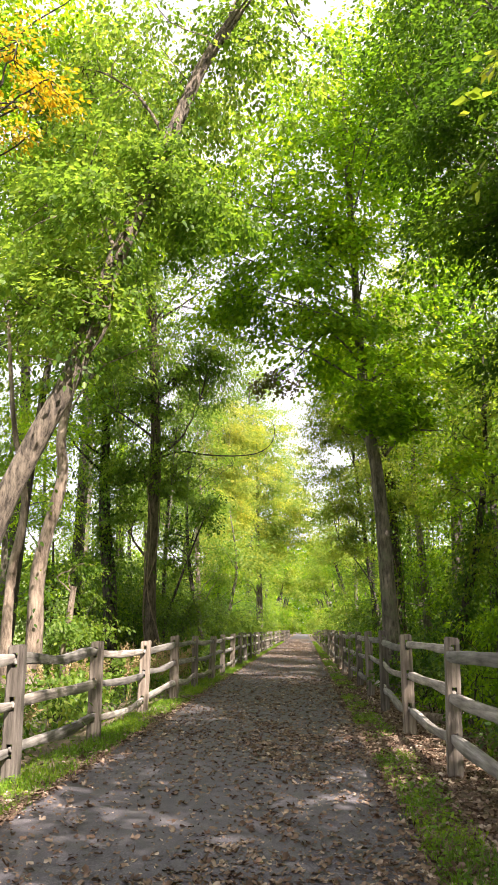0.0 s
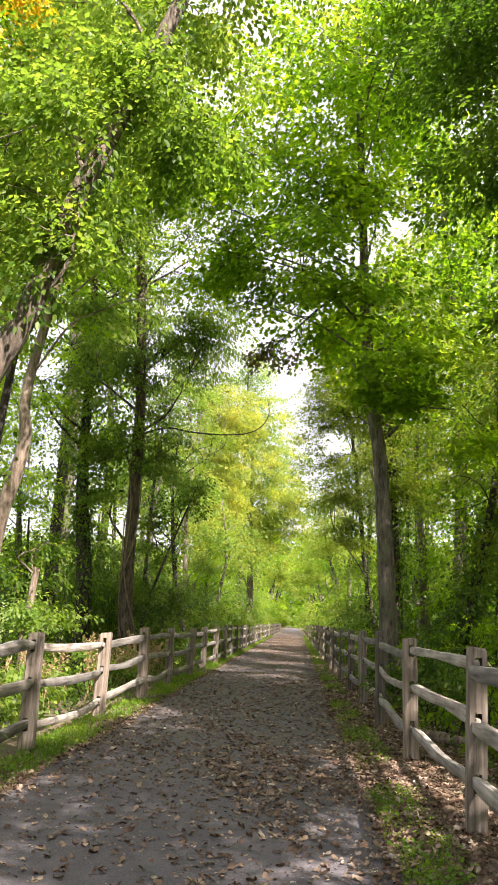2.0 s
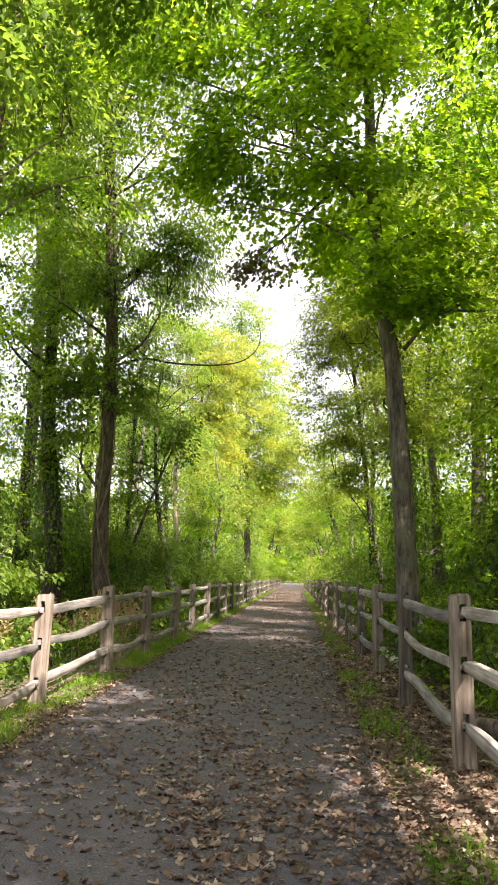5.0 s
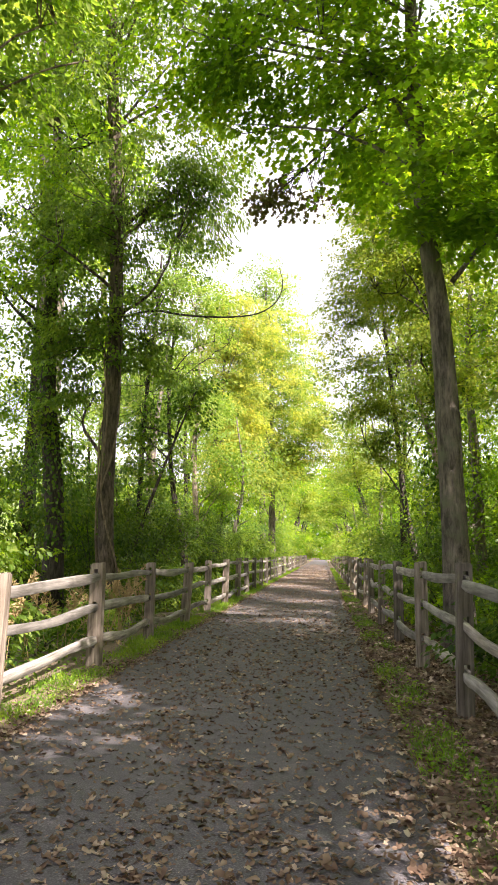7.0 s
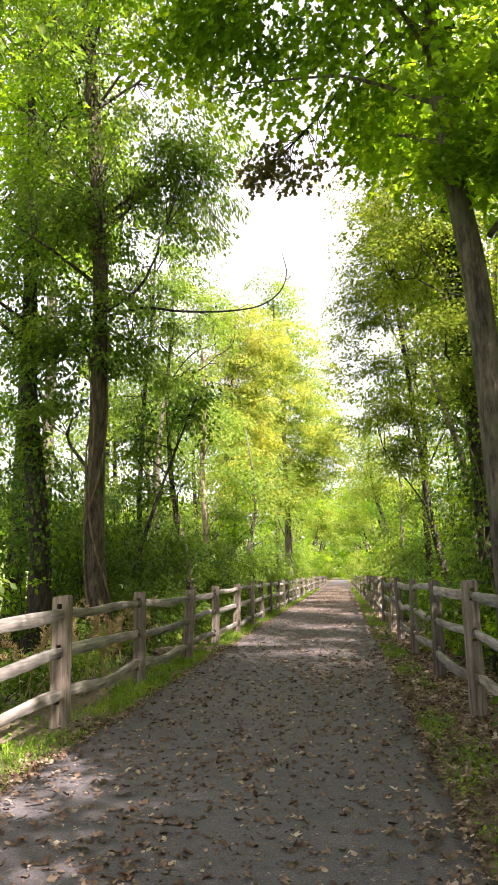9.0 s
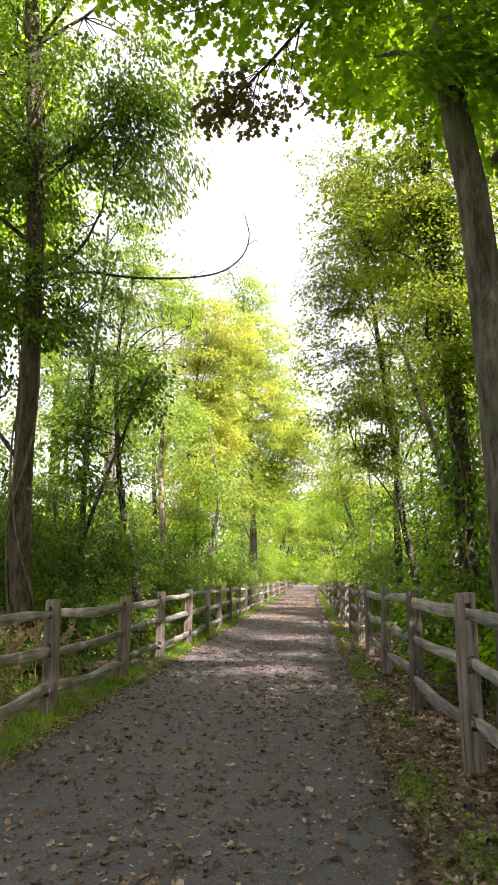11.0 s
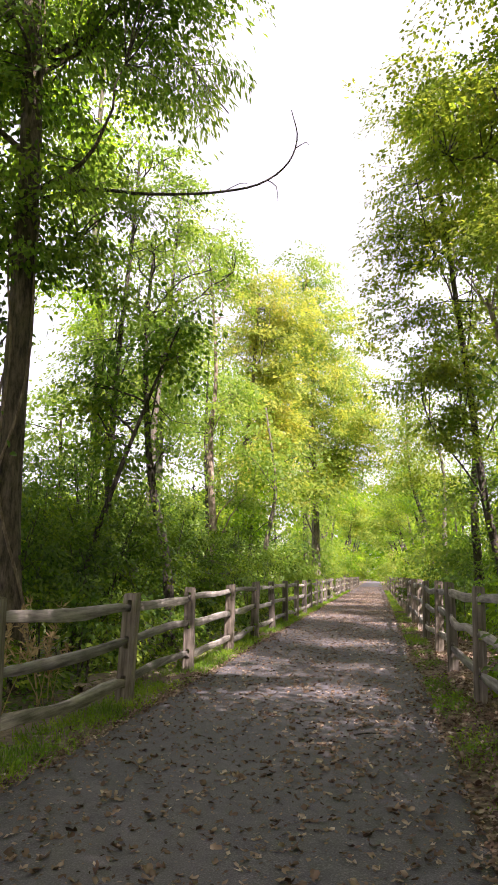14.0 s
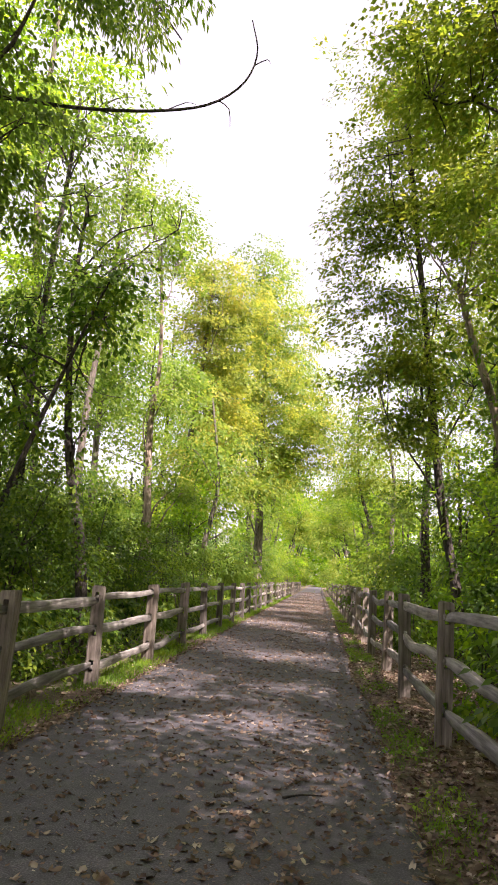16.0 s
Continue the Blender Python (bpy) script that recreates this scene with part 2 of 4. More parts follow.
class Bag:
    """Collects many small pieces of mesh into arrays."""
    def __init__(self):
        self.v, self.s, self.l, self.n = [], [], [], 0

    def add(self, verts, sizes, loops):
        self.v.append(verts)
        self.s.append(sizes)
        self.l.append(np.asarray(loops) + self.n)
        self.n += len(verts)

    def mesh(self, name, mat, smooth=False):
        return mesh_from(name, np.concatenate(self.v), np.concatenate(self.s), np.concatenate(self.l), mat, smooth)


def smooth_line(points, n):
    """A Catmull-Rom line of n places through a few points."""
    p = np.asarray(points, dtype=float)
    p = np.vstack([2 * p[0] - p[1], p, 2 * p[-1] - p[-2]])
    t = np.linspace(0, len(p) - 3 - 1e-9, n)
    i = t.astype(int)
    f = (t - i)[:, None]
    a, b, c, d = p[i], p[i + 1], p[i + 2], p[i + 3]
    return 0.5 * (2 * b + (c - a) * f + (2 * a - 5 * b + 4 * c - d) * f ** 2 + (3 * b - a - 3 * c + d) * f ** 3)


def tube(line, radii, sides, rng=None, rough=0.0, flute=0):
    """A tapering tube round a line: (verts, sizes, loops)."""
    n = len(line)
    tan = np.gradient(line, axis=0)
    tan /= np.linalg.norm(tan, axis=1)[:, None] + 1e-9
    ref = np.eye(3)[int(np.argmin(np.abs(tan).max(0)))]
    u = np.cross(tan, ref[None, :])
    u /= np.linalg.norm(u, axis=1)[:, None] + 1e-9
    w = np.cross(tan, u)
    a = np.linspace(0, 2 * np.pi, sides, endpoint=False)
    rad = np.repeat(np.asarray(radii)[:, None], sides, 1)
    if rng is not None and rough:
        rad = rad * (1 + rough * rng.standard_normal((n, sides)))
        if flute:
            rad = rad * (1 + 0.05 * np.sin(flute * a + rng.uniform(0, 6))[None, :])
    v = line[:, None, :] + rad[:, :, None] * (np.cos(a)[None, :, None] * u[:, None, :] + np.sin(a)[None, :, None] * w[:, None, :])
    i, j = np.meshgrid(np.arange(n - 1), np.arange(sides), indexing="ij")
    k = (j + 1) % sides
    q = np.stack([i * sides + j, i * sides + k, (i + 1) * sides + k, (i + 1) * sides + j], -1).reshape(-1, 4)
    cap = (n - 1) * sides + np.arange(sides)
    return v.reshape(-1, 3), np.concatenate([np.full(len(q), 4), [sides]]), np.concatenate([q.ravel(), cap])


# leaf outlines: x across, y from stem to tip, z up; faces share the midrib
KITE = (np.array([(0, 0, 0), (-0.32, 0.42, 0.07), (0, 1, -0.06), (0.32, 0.42, 0.07)]), [(0, 2, 1), (0, 3, 2)])
OVAL = (np.array([(0, 0, 0), (-0.26, 0.25, 0.05), (-0.24, 0.62, 0.05), (0, 1, -0.08), (0.24, 0.62, 0.05), (0.26, 0.25, 0.05)]), [(0, 3, 2, 1), (0, 5, 4, 3)])
LANCE = (np.array([(0, 0, 0), (-0.13, 0.4, 0.03), (0, 1, -0.15), (0.13, 0.4, 0.03)]), [(0, 2, 1), (0, 3, 2)])
MAPLE = (np.array([(0, 0, 0), (-0.52, 0.3, 0.03), (-0.2, 0.42, 0.05), (-0.36, 0.8, 0.02), (0, 1, -0.08), (0.36, 0.8, 0.02), (0.2, 0.42, 0.05), (0.52, 0.3, 0.03)]),
         [(0, 4, 3, 2, 1), (0, 7, 6, 5, 4)])
DRY_SMALL = (np.array([(0, 0, 0.05), (-0.34, 0.45, 0.22), (0.05, 1, 0.3), (0.36, 0.5, 0.1)]), [(0, 2, 1), (0, 3, 2)])
DRY_LOBED = (np.array([(0, 0, 0), (-0.22, 0.1, 0.14), (-0.5, 0.34, 0.3), (-0.17, 0.42, 0.08), (-0.33, 0.8, 0.26), (0.03, 1, 0.34), (0.3, 0.84, 0.12), (0.18, 0.44, 0.04), (0.52, 0.28, 0.2), (0.2, 0.08, 0.16)]),
             [(0, 3, 2, 1), (0, 5, 4, 3), (0, 7, 6, 5), (0, 9, 8, 7)])
BLADE = (np.array([(-0.035, 0, 0), (0.035, 0, 0), (0.03, 0.55, 0.05), (0, 1, 0.2)]), [(0, 1, 2, 3)])


def unit(v):
    return v / (np.linalg.norm(v, axis=1)[:, None] + 1e-9)


def leaves(bag, shape, at, size, tip, up):
    """Puts a copy of a leaf outline at every place, with its tip and its upper side turned as given."""
    base, faces = shape
    tip = unit(tip)
    across = unit(np.cross(tip, up))
    top = np.cross(across, tip)
    n, k = len(at), len(base)
    v = (at[:, None, :] + size[:, None, None] * (base[None, :, 0:1] * across[:, None, :] + base[None, :, 1:2] * tip[:, None, :] + base[None, :, 2:3] * top[:, None, :]))
    f = np.concatenate([np.asarray(q) for q in faces])
    loops = (np.arange(n)[:, None] * k + f[None, :]).ravel()
    bag.add(v.reshape(-1, 3), np.tile([len(q) for q in faces], n), loops)


def spray(rng, bag, shape, centres, radius, per, size, axis, flat=0.12, droop=0.35, tilt=0.26):
    """Layered sprays of leaves: round every centre a thin tilted disc, longer outwards from the axis, its leaves lying like shingles."""
    n = len(centres)
    out = centres - axis
    out[:, 2] = 0
    out = unit(out + rng.normal(0, 0.15, (n, 3)) * [1, 1, 0])
    face = unit(np.array([0, 0, 1.0]) + 0.32 * out + rng.normal(0, 0.26, (n, 3)))
    along = unit(out - face * (out * face).sum(1)[:, None])
    cross = np.cross(face, along)
    a, q = rng.uniform(0, 2 * np.pi, (n, per)), rng.uniform(0, 1, (n, per)) ** 0.6
    u, w = 1.2 * np.cos(a) * q, 0.8 * np.sin(a) * q
    h = rng.standard_normal((n, per)) * flat - 0.22 * (u * u + w * w)
    r = radius[:, None, None]
    at = centres[:, None, :] + r * (u[..., None] * along[:, None, :] + w[..., None] * cross[:, None, :] + h[..., None] * face[:, None, :])
    tip = 0.8 * u[..., None] * along[:, None, :] + w[..., None] * cross[:, None, :] + 0.45 * along[:, None, :] + rng.normal(0, 0.4, (n, per, 3)) - np.array([0, 0, droop])
    up = face[:, None, :] + rng.normal(0, tilt, (n, per, 3))
    leaves(bag, shape, at.reshape(-1, 3), size * rng.uniform(0.65, 1.3, n * per), tip.reshape(-1, 3), up.reshape(-1, 3))


def in_blob(rng, blob, gather=5):
    """Places inside an ellipsoid, more of them towards its skin, gathered into flat tiers with gaps between."""
    cx, cy, cz, rx, ry, rz, n = blob
    m = max(2, n // gather)
    d = unit(rng.standard_normal((m, 3)))
    seeds = d * (rng.uniform(0, 1, m) ** 0.45)[:, None] * [rx, ry, rz]
    r = min(rx, ry)
    own = rng.normal(0, 1, (n, 3)) * [0.24 * r, 0.24 * r, 0.09 * min(r, rz)]
    return np.array([cx, cy, cz]) + seeds[rng.integers(0, m, n)] + own


def tree(label, trunk, r0, r1, bark, blobs, leaf, mat, size=0.11, per=45, spread=0.7, limbs=9, seed=1, twigs=True, ivy=0, ivy_to=6.0, ivy_from=0.0, ivy_thick=0.11,
         vine=0, hang=0.35, flat=0.12, name="tree", base=0.9, group="", gather=4):
    """A tree: a bent tapering trunk, limbs with their twigs, and a crown of leaf sprays filling uneven blobs."""
    rng = np.random.default_rng(seed)
    root = np.array([trunk[0][0], trunk[0][1], trunk[0][2]])
    top = tagged(new(name), label, "tree", group)
    top.location = root
    line = smooth_line(trunk, 26) - root
    k = np.linspace(0, 1, 26)
    rad = r0 + (r1 - r0) * k ** base
    rad[:3] *= [1.45, 1.2, 1.07]
    child("trunk", mesh_from("trunk", *tube(line, rad, 14, rng, 0.035, 5), bark, True), top)
    centres = np.concatenate([in_blob(rng, b, gather) for b in blobs]) - root
    ends = centres[rng.permutation(len(centres))[:limbs]]
    limb_lines = []
    bags = []
    for e in ends:
        dist = np.hypot(e[0] - line[:, 0], e[1] - line[:, 1])
        want = e[2] - 0.42 * dist
        ok = np.abs(line[:, 2] - want)
        i = int(np.clip(np.argmin(ok) - rng.integers(0, 3), 5, 23))
        s = line[i]
        mid = (s + e) / 2 + [rng.normal(0, 0.15), rng.normal(0, 0.15), 0.12 * np.linalg.norm(e - s) * rng.uniform(-0.4, 1.2)]
        ln = smooth_line([s, mid, e], 9) + rng.normal(0, 0.03, (9, 3)) * np.linspace(0, 1, 9)[:, None]
        bg = Bag()
        bg.add(*tube(ln, np.linspace(min(0.05, max(0.02, rad[i] * 0.3)), 0.012, 9), 6))
        limb_lines.append(ln)
        bags.append(bg)
    if twigs and limb_lines:
        pts = np.concatenate(limb_lines)
        early = np.tile(np.arange(9) < 3, len(limb_lines)) * 4.0
        for c in centres[:: 3 if len(centres) > 260 else 2]:
            j = int(np.argmin(((pts - c) ** 2).sum(1) + (pts[:, 2] > c[2] + 0.5) * 2 + early))
            s = pts[j]
            d = np.linalg.norm(c - s)
            if d < 0.15 or d > 1.7:
                continue
            mid = (s + c) / 2 + rng.normal(0, 0.09 * d, 3)
            bags[j // 9].add(*tube(smooth_line([s, mid, c], 5), np.linspace(0.012 + 0.003 * d, 0.004, 5), 3))
    for bg in bags:
        child("limb", bg.mesh("limb", bark, True), top)
    bag = Bag()
    axis = np.repeat(line[-1:], len(centres), 0)
    spray(rng, bag, leaf, centres, spread * rng.uniform(0.6, 1.25, len(centres)), per, size, axis, flat, hang)
    child("crown", bag.mesh("crown", mat), top)
    if ivy:
        k2 = rng.uniform(0, 1, ivy)
        zs = ivy_from + k2 * (ivy_to - ivy_from)
        i = np.interp(zs, line[:, 2], np.arange(26))
        p = np.stack([np.interp(i, np.arange(26), line[:, a]) for a in range(3)], 1)
        rr = np.interp(i, np.arange(26), rad)
        lump = 1.0 + 0.9 * np.sin(zs * 1.9 + seed) * np.sin(zs * 0.7 + 2 * seed)
        a = rng.uniform(0, 2 * np.pi, ivy)
        o = np.stack([np.cos(a), np.sin(a), np.zeros(ivy)], 1)
        bag = Bag()
        leaves(bag, OVAL, p + o * (rr + rng.gamma(1.5, ivy_thick, ivy) * lump)[:, None], rng.uniform(0.07, 0.14, ivy), o * 0.4 + rng.normal(0, 0.5, (ivy, 3)) - [0, 0, 0.7], o + rng.normal(0, 0.5, (ivy, 3)) + [0, 0, 0.5])
        child("ivy", bag.mesh("ivy", G_SHRUB), top, "green climbing vine leaves")
    for q in range(vine):
        zz = np.linspace(0, 0.85, 60)
        i = zz * 25
        p = np.stack([np.interp(i, np.arange(26), line[:, a]) for a in range(3)], 1)
        rr = np.interp(i, np.arange(26), rad)
        a = q * 2.4 + zz * (9 if q % 2 else -6) + 0.5 * np.sin(zz * 21 + q)
        p = p + np.stack([np.cos(a), np.sin(a), 0 * a], 1) * (rr + 0.015 + 0.03 * np.abs(np.sin(zz * 17 + q)))[:, None]
        child("vine_stem", mesh_from("vine_stem", *tube(p, np.linspace(0.024, 0.009, 60), 6, rng, 0.08), VINE_BARK, True), top, "twisting woody vine stem")
    return top


def bough(top, points, r0, r1, bark, blobs, leaf, mat, size, per, spread, seed, label="", hang=0.35):
    """One more limb of a tree with a leaf spray of its own at its end."""
    rng = np.random.default_rng(seed)
    at = np.array(top.location)
    ln = smooth_line(points, 16) - at
    bag = Bag()
    bag.add(*tube(ln, np.linspace(r0, r1, 16), 7))
    c = np.concatenate([in_blob(rng, b, 1) for b in blobs]) - at
    for p in c:
        j = int(np.clip(np.argmin(((ln - p) ** 2).sum(1)) - rng.integers(0, 4), 2, 15))
        bag.add(*tube(smooth_line([ln[j], (ln[j] + p) / 2 + rng.normal(0, 0.05, 3), p], 5), np.linspace(0.009, 0.003, 5), 4))
    limb = child("limb", bag.mesh("limb", bark, True), top)
    bag = Bag()
    spray(rng, bag, leaf, c, spread * rng.uniform(0.6, 1.25, len(c)), per, size, np.repeat(ln[:1], len(c), 0), 0.16, hang)
    tagged(child("leaf_spray", bag.mesh("leaf_spray", mat), limb, label), kind="stuff")


# ---- ground, path, distance ----
PATH_L, PATH_R = -1.98, 1.0
FENCE_L, FENCE_R = -2.45, 1.69


def fence_x(side, y):
    """The two fences close in a little on each other along the way."""
    return FENCE_L + 0.0095 * (min(y, 33) - 9) if side < 0 else FENCE_R - 0.0075 * (min(y, 33) - 9)


def ground_z(x, y):
    x, y = np.asarray(x, dtype=float), np.asarray(y, dtype=float)
    side = np.where(x < -0.5, -x - 2.7, x - 2.0)
    fall = -0.35 * np.clip(side / 4.0, 0, 1)
    bumps = 0.05 * np.sin(x * 1.3 + 0.7 * y) * np.sin(y * 0.9 - x) * np.clip(side + 0.6, 0, 1)
    hill = 19.0 * np.clip((np.hypot(x, y) - 90) / 170, 0, 1) ** 1.3 * (x < 0) * np.clip((-x - 18) / 30, 0, 1)
    return np.where((x > PATH_L - 0.1) & (x < PATH_R + 0.1), -0.03, 0.005 + fall + bumps + hill)


def build_ground():
    near = np.arange(-14, 14.01, 0.35)
    xs = np.concatenate([-np.geomspace(1500, 15, 30), near, np.geomspace(15, 1500, 24)])
    ys = np.concatenate([-np.geomspace(1500, 13, 16), np.arange(-12, 70, 0.6), np.geomspace(71, 1500, 36)])
    gx, gy = np.meshgrid(xs, ys, indexing="ij")
    v = np.stack([gx, gy, ground_z(gx, gy)], -1).reshape(-1, 3)
    i, j = np.meshgrid(np.arange(len(xs) - 1), np.arange(len(ys) - 1), indexing="ij")
    m = len(ys)
    q = np.stack([i * m + j, (i + 1) * m + j, (i + 1) * m + j + 1, i * m + j + 1], -1).reshape(-1, 4)
    tagged(new("ground", mesh_from("ground", v, np.full(len(q), 4), q.ravel(), SOIL, True)), "soil and meadow strewn with leaf litter", "ground", kind="structure")


def build_path():
    rng = np.random.default_rng(4)
    ys = np.concatenate([np.arange(-12, 60, 0.2), np.arange(60, 210, 1.0)])
    el = 0.05 * np.sin(ys * 0.8) * np.sin(ys * 0.31 + 1) + rng.normal(0, 0.018, len(ys))
    er = 0.05 * np.sin(ys * 0.7 + 2) * np.sin(ys * 0.27) + rng.normal(0, 0.018, len(ys))
    across = np.array([0, 0.0, 0.04, 0.15, 0.3, 0.45, 0.6, 0.75, 0.88, 0.96, 1.0, 1.0])
    rise = np.array([-0.06, -0.012, 0.0, 0.008, 0.018, 0.022, 0.022, 0.017, 0.008, 0.0, -0.012, -0.06])
    l, r = PATH_L + el, PATH_R + er
    v = np.stack([l[:, None] + (r - l)[:, None] * across[None, :], np.repeat(ys[:, None], 12, 1), rise[None, :] + 0.004 * np.sin(ys[:, None] * 2.2 + 9 * across[None, :])], -1)
    i, j = np.meshgrid(np.arange(len(ys) - 1), np.arange(11), indexing="ij")
    q = np.stack([i * 12 + j, i * 12 + j + 1, (i + 1) * 12 + j + 1, (i + 1) * 12 + j], -1).reshape(-1, 4)
    tagged(new("path", mesh_from("path", v.reshape(-1, 3), np.full(len(q), 4), q.ravel(), ASPHALT, True)), "worn dark asphalt trail with ragged edges", "path", kind="structure")


def build_far_woods():
    """Woods on the far hill beyond the meadow, and closing the view at the end of the trail."""
    rng = np.random.default_rng(12)
    n = 1000
    x = np.concatenate([rng.uniform(-190, -45, n), rng.uniform(-22, 24, 700), rng.uniform(26, 75, 400), rng.uniform(17, 30, 600)])
    y = np.concatenate([rng.uniform(60, 330, n), rng.uniform(212, 250, 700), rng.uniform(-20, 120, 400), rng.uniform(8, 120, 600)])
    keep = (np.hypot(x, y) > 120) | (x > 16)
    x, y = x[keep], y[keep]
    bag = Bag()
    end = y > 210
    c = np.stack([x, y, ground_z(x, y) + np.where(end & (np.abs(x) < 26), rng.uniform(1, 24, len(x)), rng.uniform(1.5, 9, len(x)) * np.where(x > 0, 1.2, 0.8))], 1)
    spray(rng, bag, KITE, c, rng.uniform(1.6, 3.2, len(c)), 26, 1.1, c + rng.normal(0, 1, c.shape), 0.4, 0.3, 0.6)
    tagged(new("far_woods", bag.mesh("far_woods", G_MAPLE)), "distant green woods on the hillside", "woods", kind="stuff")


build_ground()
build_path()
build_far_woods()


# ---- big trees beside the trail ----
def on_ground(x, y):
    return (x, y, float(ground_z(x, y)) - 0.05)


# grey maple just behind the fence, its boughs reaching over the trail
maple = tree("tall grey-barked maple with green boughs over the trail", [on_ground(2.22, 19.6), (2.13, 19.6, 2.2), (2.01, 19.6, 4.5), (1.78, 19.6, 6.3), (1.67, 19.65, 8.1), (1.62, 19.7, 10), (1.5, 19.9, 14), (1.45, 20, 17)], 0.19, 0.05, BARK_GREY,
     [(2.0, 19.7, 12.6, 3.4, 3.0, 4.4, 165), (2.5, 20.5, 13.8, 2.8, 2.2, 2.8, 80), (2.5, 17.8, 13.6, 2.0, 1.4, 1.5, 60), (-0.9, 20.2, 11.6, 2.7, 2.6, 2.4, 140), (-1.6, 22.0, 10.2, 1.6, 1.0, 0.9, 40), (0.7, 21.7, 9.2, 1.7, 1.2, 0.8, 28),
      (3.9, 18.6, 8.4, 1.9, 2.2, 2.1, 54), (2.2, 18.4, 6.4, 1.6, 1.0, 0.55, 22), (0.8, 18.8, 9.4, 1.7, 1.6, 1.2, 34), (1.75, 18.95, 8.0, 0.9, 0.45, 1.0, 24), (1.65, 19.0, 10.4, 1.1, 0.5, 1.3, 30), (1.95, 18.95, 6.1, 0.8, 0.4, 0.6, 12), (3.2, 18.7, 5.0, 1.0, 0.8, 0.35, 11), (2.7, 20.8, 6.7, 1.4, 0.9, 0.6, 14), (1.9, 22.3, 8.3, 1.5, 0.8, 0.6, 22), (1.25, 22.7, 8.6, 0.9, 0.6, 0.35, 20), (1.2, 20.6, 7.7, 0.9, 0.8, 0.45, 15)],
     MAPLE, G_MAPLE, 0.108, 66, 0.7, 24, seed=3, gather=3)
bough(maple, [(1.95, 19.9, 8.2), (1.1, 21.2, 8.9), (0.2, 22.4, 8.6), (-0.75, 22.9, 7.95)], 0.05, 0.01, BARK_DARK, [(-0.35, 22.8, 8.0, 1.05, 0.45, 0.36, 40)], MAPLE, G_BRONZE, 0.095, 10, 0.26, 9, "dark bronze-green leaf spray")
bough(maple, [(2.15, 19.5, 5.2), (2.6, 18.9, 5.6), (3.3, 18.4, 5.5)], 0.04, 0.01, BARK_GREY, [(2.6, 18.6, 5.75, 0.95, 0.6, 0.18, 14)], MAPLE, G_MAPLE, 0.13, 30, 0.4, 10)

# leaning tree, the pale sunlit stretches of its trunk put into the bark colour
tree("leaning furrowed tree with light-patched trunk and climbing leaves", [on_ground(-5.2, 12.9), (-4.6, 12.85, 1.7), (-4.08, 12.8, 3.15), (-3.62, 12.8, 4.18), (-3.14, 12.8, 5.14), (-2.72, 12.8, 6.55), (-2.26, 12.9, 7.8), (-1.8, 13.4, 9.6), (-1.34, 13.5, 10.9), (-0.7, 13.5, 12.0)], 0.205, 0.09, BARK_FURROWED,
     [(-2.6, 14.6, 10.4, 1.8, 1.9, 2.3, 112), (-0.9, 13.9, 12.0, 1.7, 1.8, 1.4, 66), (-3.35, 12.5, 6.3, 0.85, 0.8, 0.85, 60), (-4.0, 14.5, 8.6, 1.1, 1.4, 1.7, 100), (-2.2, 12.9, 8.6, 1.0, 0.8, 0.9, 44), (-3.0, 12.2, 7.6, 0.7, 0.6, 0.6, 26), (-1.6, 14.6, 8.9, 0.9, 1.0, 0.8, 40)],
     KITE, G_LIGHT, 0.1, 66, 0.5, 14, seed=5, ivy=1100, ivy_from=5.0, ivy_to=10.5)
# straight dark trunk wound with vines, a long bare bough arching over the trail
vt = tree("straight dark tree wound with woody vines", [on_ground(-4.05, 25.2), (-4.22, 25.2, 2.2), (-4.2, 25.2, 4.8), (-4.2, 25.2, 7.6), (-4.4, 25.2, 10.8), (-4.6, 25.2, 14)], 0.185, 0.12, BARK_BROWN,
     [(-3.9, 25.4, 11.4, 1.9, 2.0, 3.8, 115), (-2.9, 25.6, 9.6, 1.3, 1.2, 1.8, 60), (-2.3, 25.7, 10.4, 0.9, 0.9, 1.3, 40), (-4.9, 24.6, 8.0, 1.2, 1.2, 2.2, 90), (-3.5, 26.0, 8.6, 1.1, 1.1, 1.6, 60), (-5.4, 26.2, 6.0, 1.0, 1.2, 1.4, 40), (-3.4, 25.4, 6.2, 0.9, 0.9, 1.5, 46), (-4.9, 25.0, 5.6, 0.7, 0.8, 1.5, 30), (-3.4, 24.8, 14.0, 2.2, 1.8, 2.4, 130), (-4.6, 25, 17.0, 2.0, 1.8, 2.0, 90)],
     KITE, G_GREYISH, 0.092, 58, 0.5, 15, seed=7, ivy=900, ivy_from=5.5, ivy_to=12.0, ivy_thick=0.18, vine=3, hang=0.7)
bough(vt, [(-4.1, 25.3, 8.6), (-3.4, 26.2, 9.6), (-2.7, 27.4, 9.9), (-2.0, 28.2, 9.3)], 0.05, 0.01, BARK_DARK, [(-2.6, 27.6, 9.6, 1.0, 0.9, 0.8, 50)], LANCE, G_GREYISH, 0.15, 22, 0.4, 71, "drooping narrow-leaved branch end", 1.2)
arch = smooth_line([(-4.1, 25.4, 6.5), (-3.46, 25.7, 6.74), (-2.82, 25.7, 6.64), (-2.27, 25.7, 6.59), (-1.65, 25.7, 6.58), (-1.08, 25.7, 6.66), (-0.7, 25.7, 6.92), (-0.56, 25.7, 7.3), (-0.64, 25.7, 7.72)], 30) - np.array(vt.location)
arch_bag = Bag()
arch_bag.add(*tube(arch, np.linspace(0.032, 0.006, 30), 6))
arch_rng = np.random.default_rng(2)
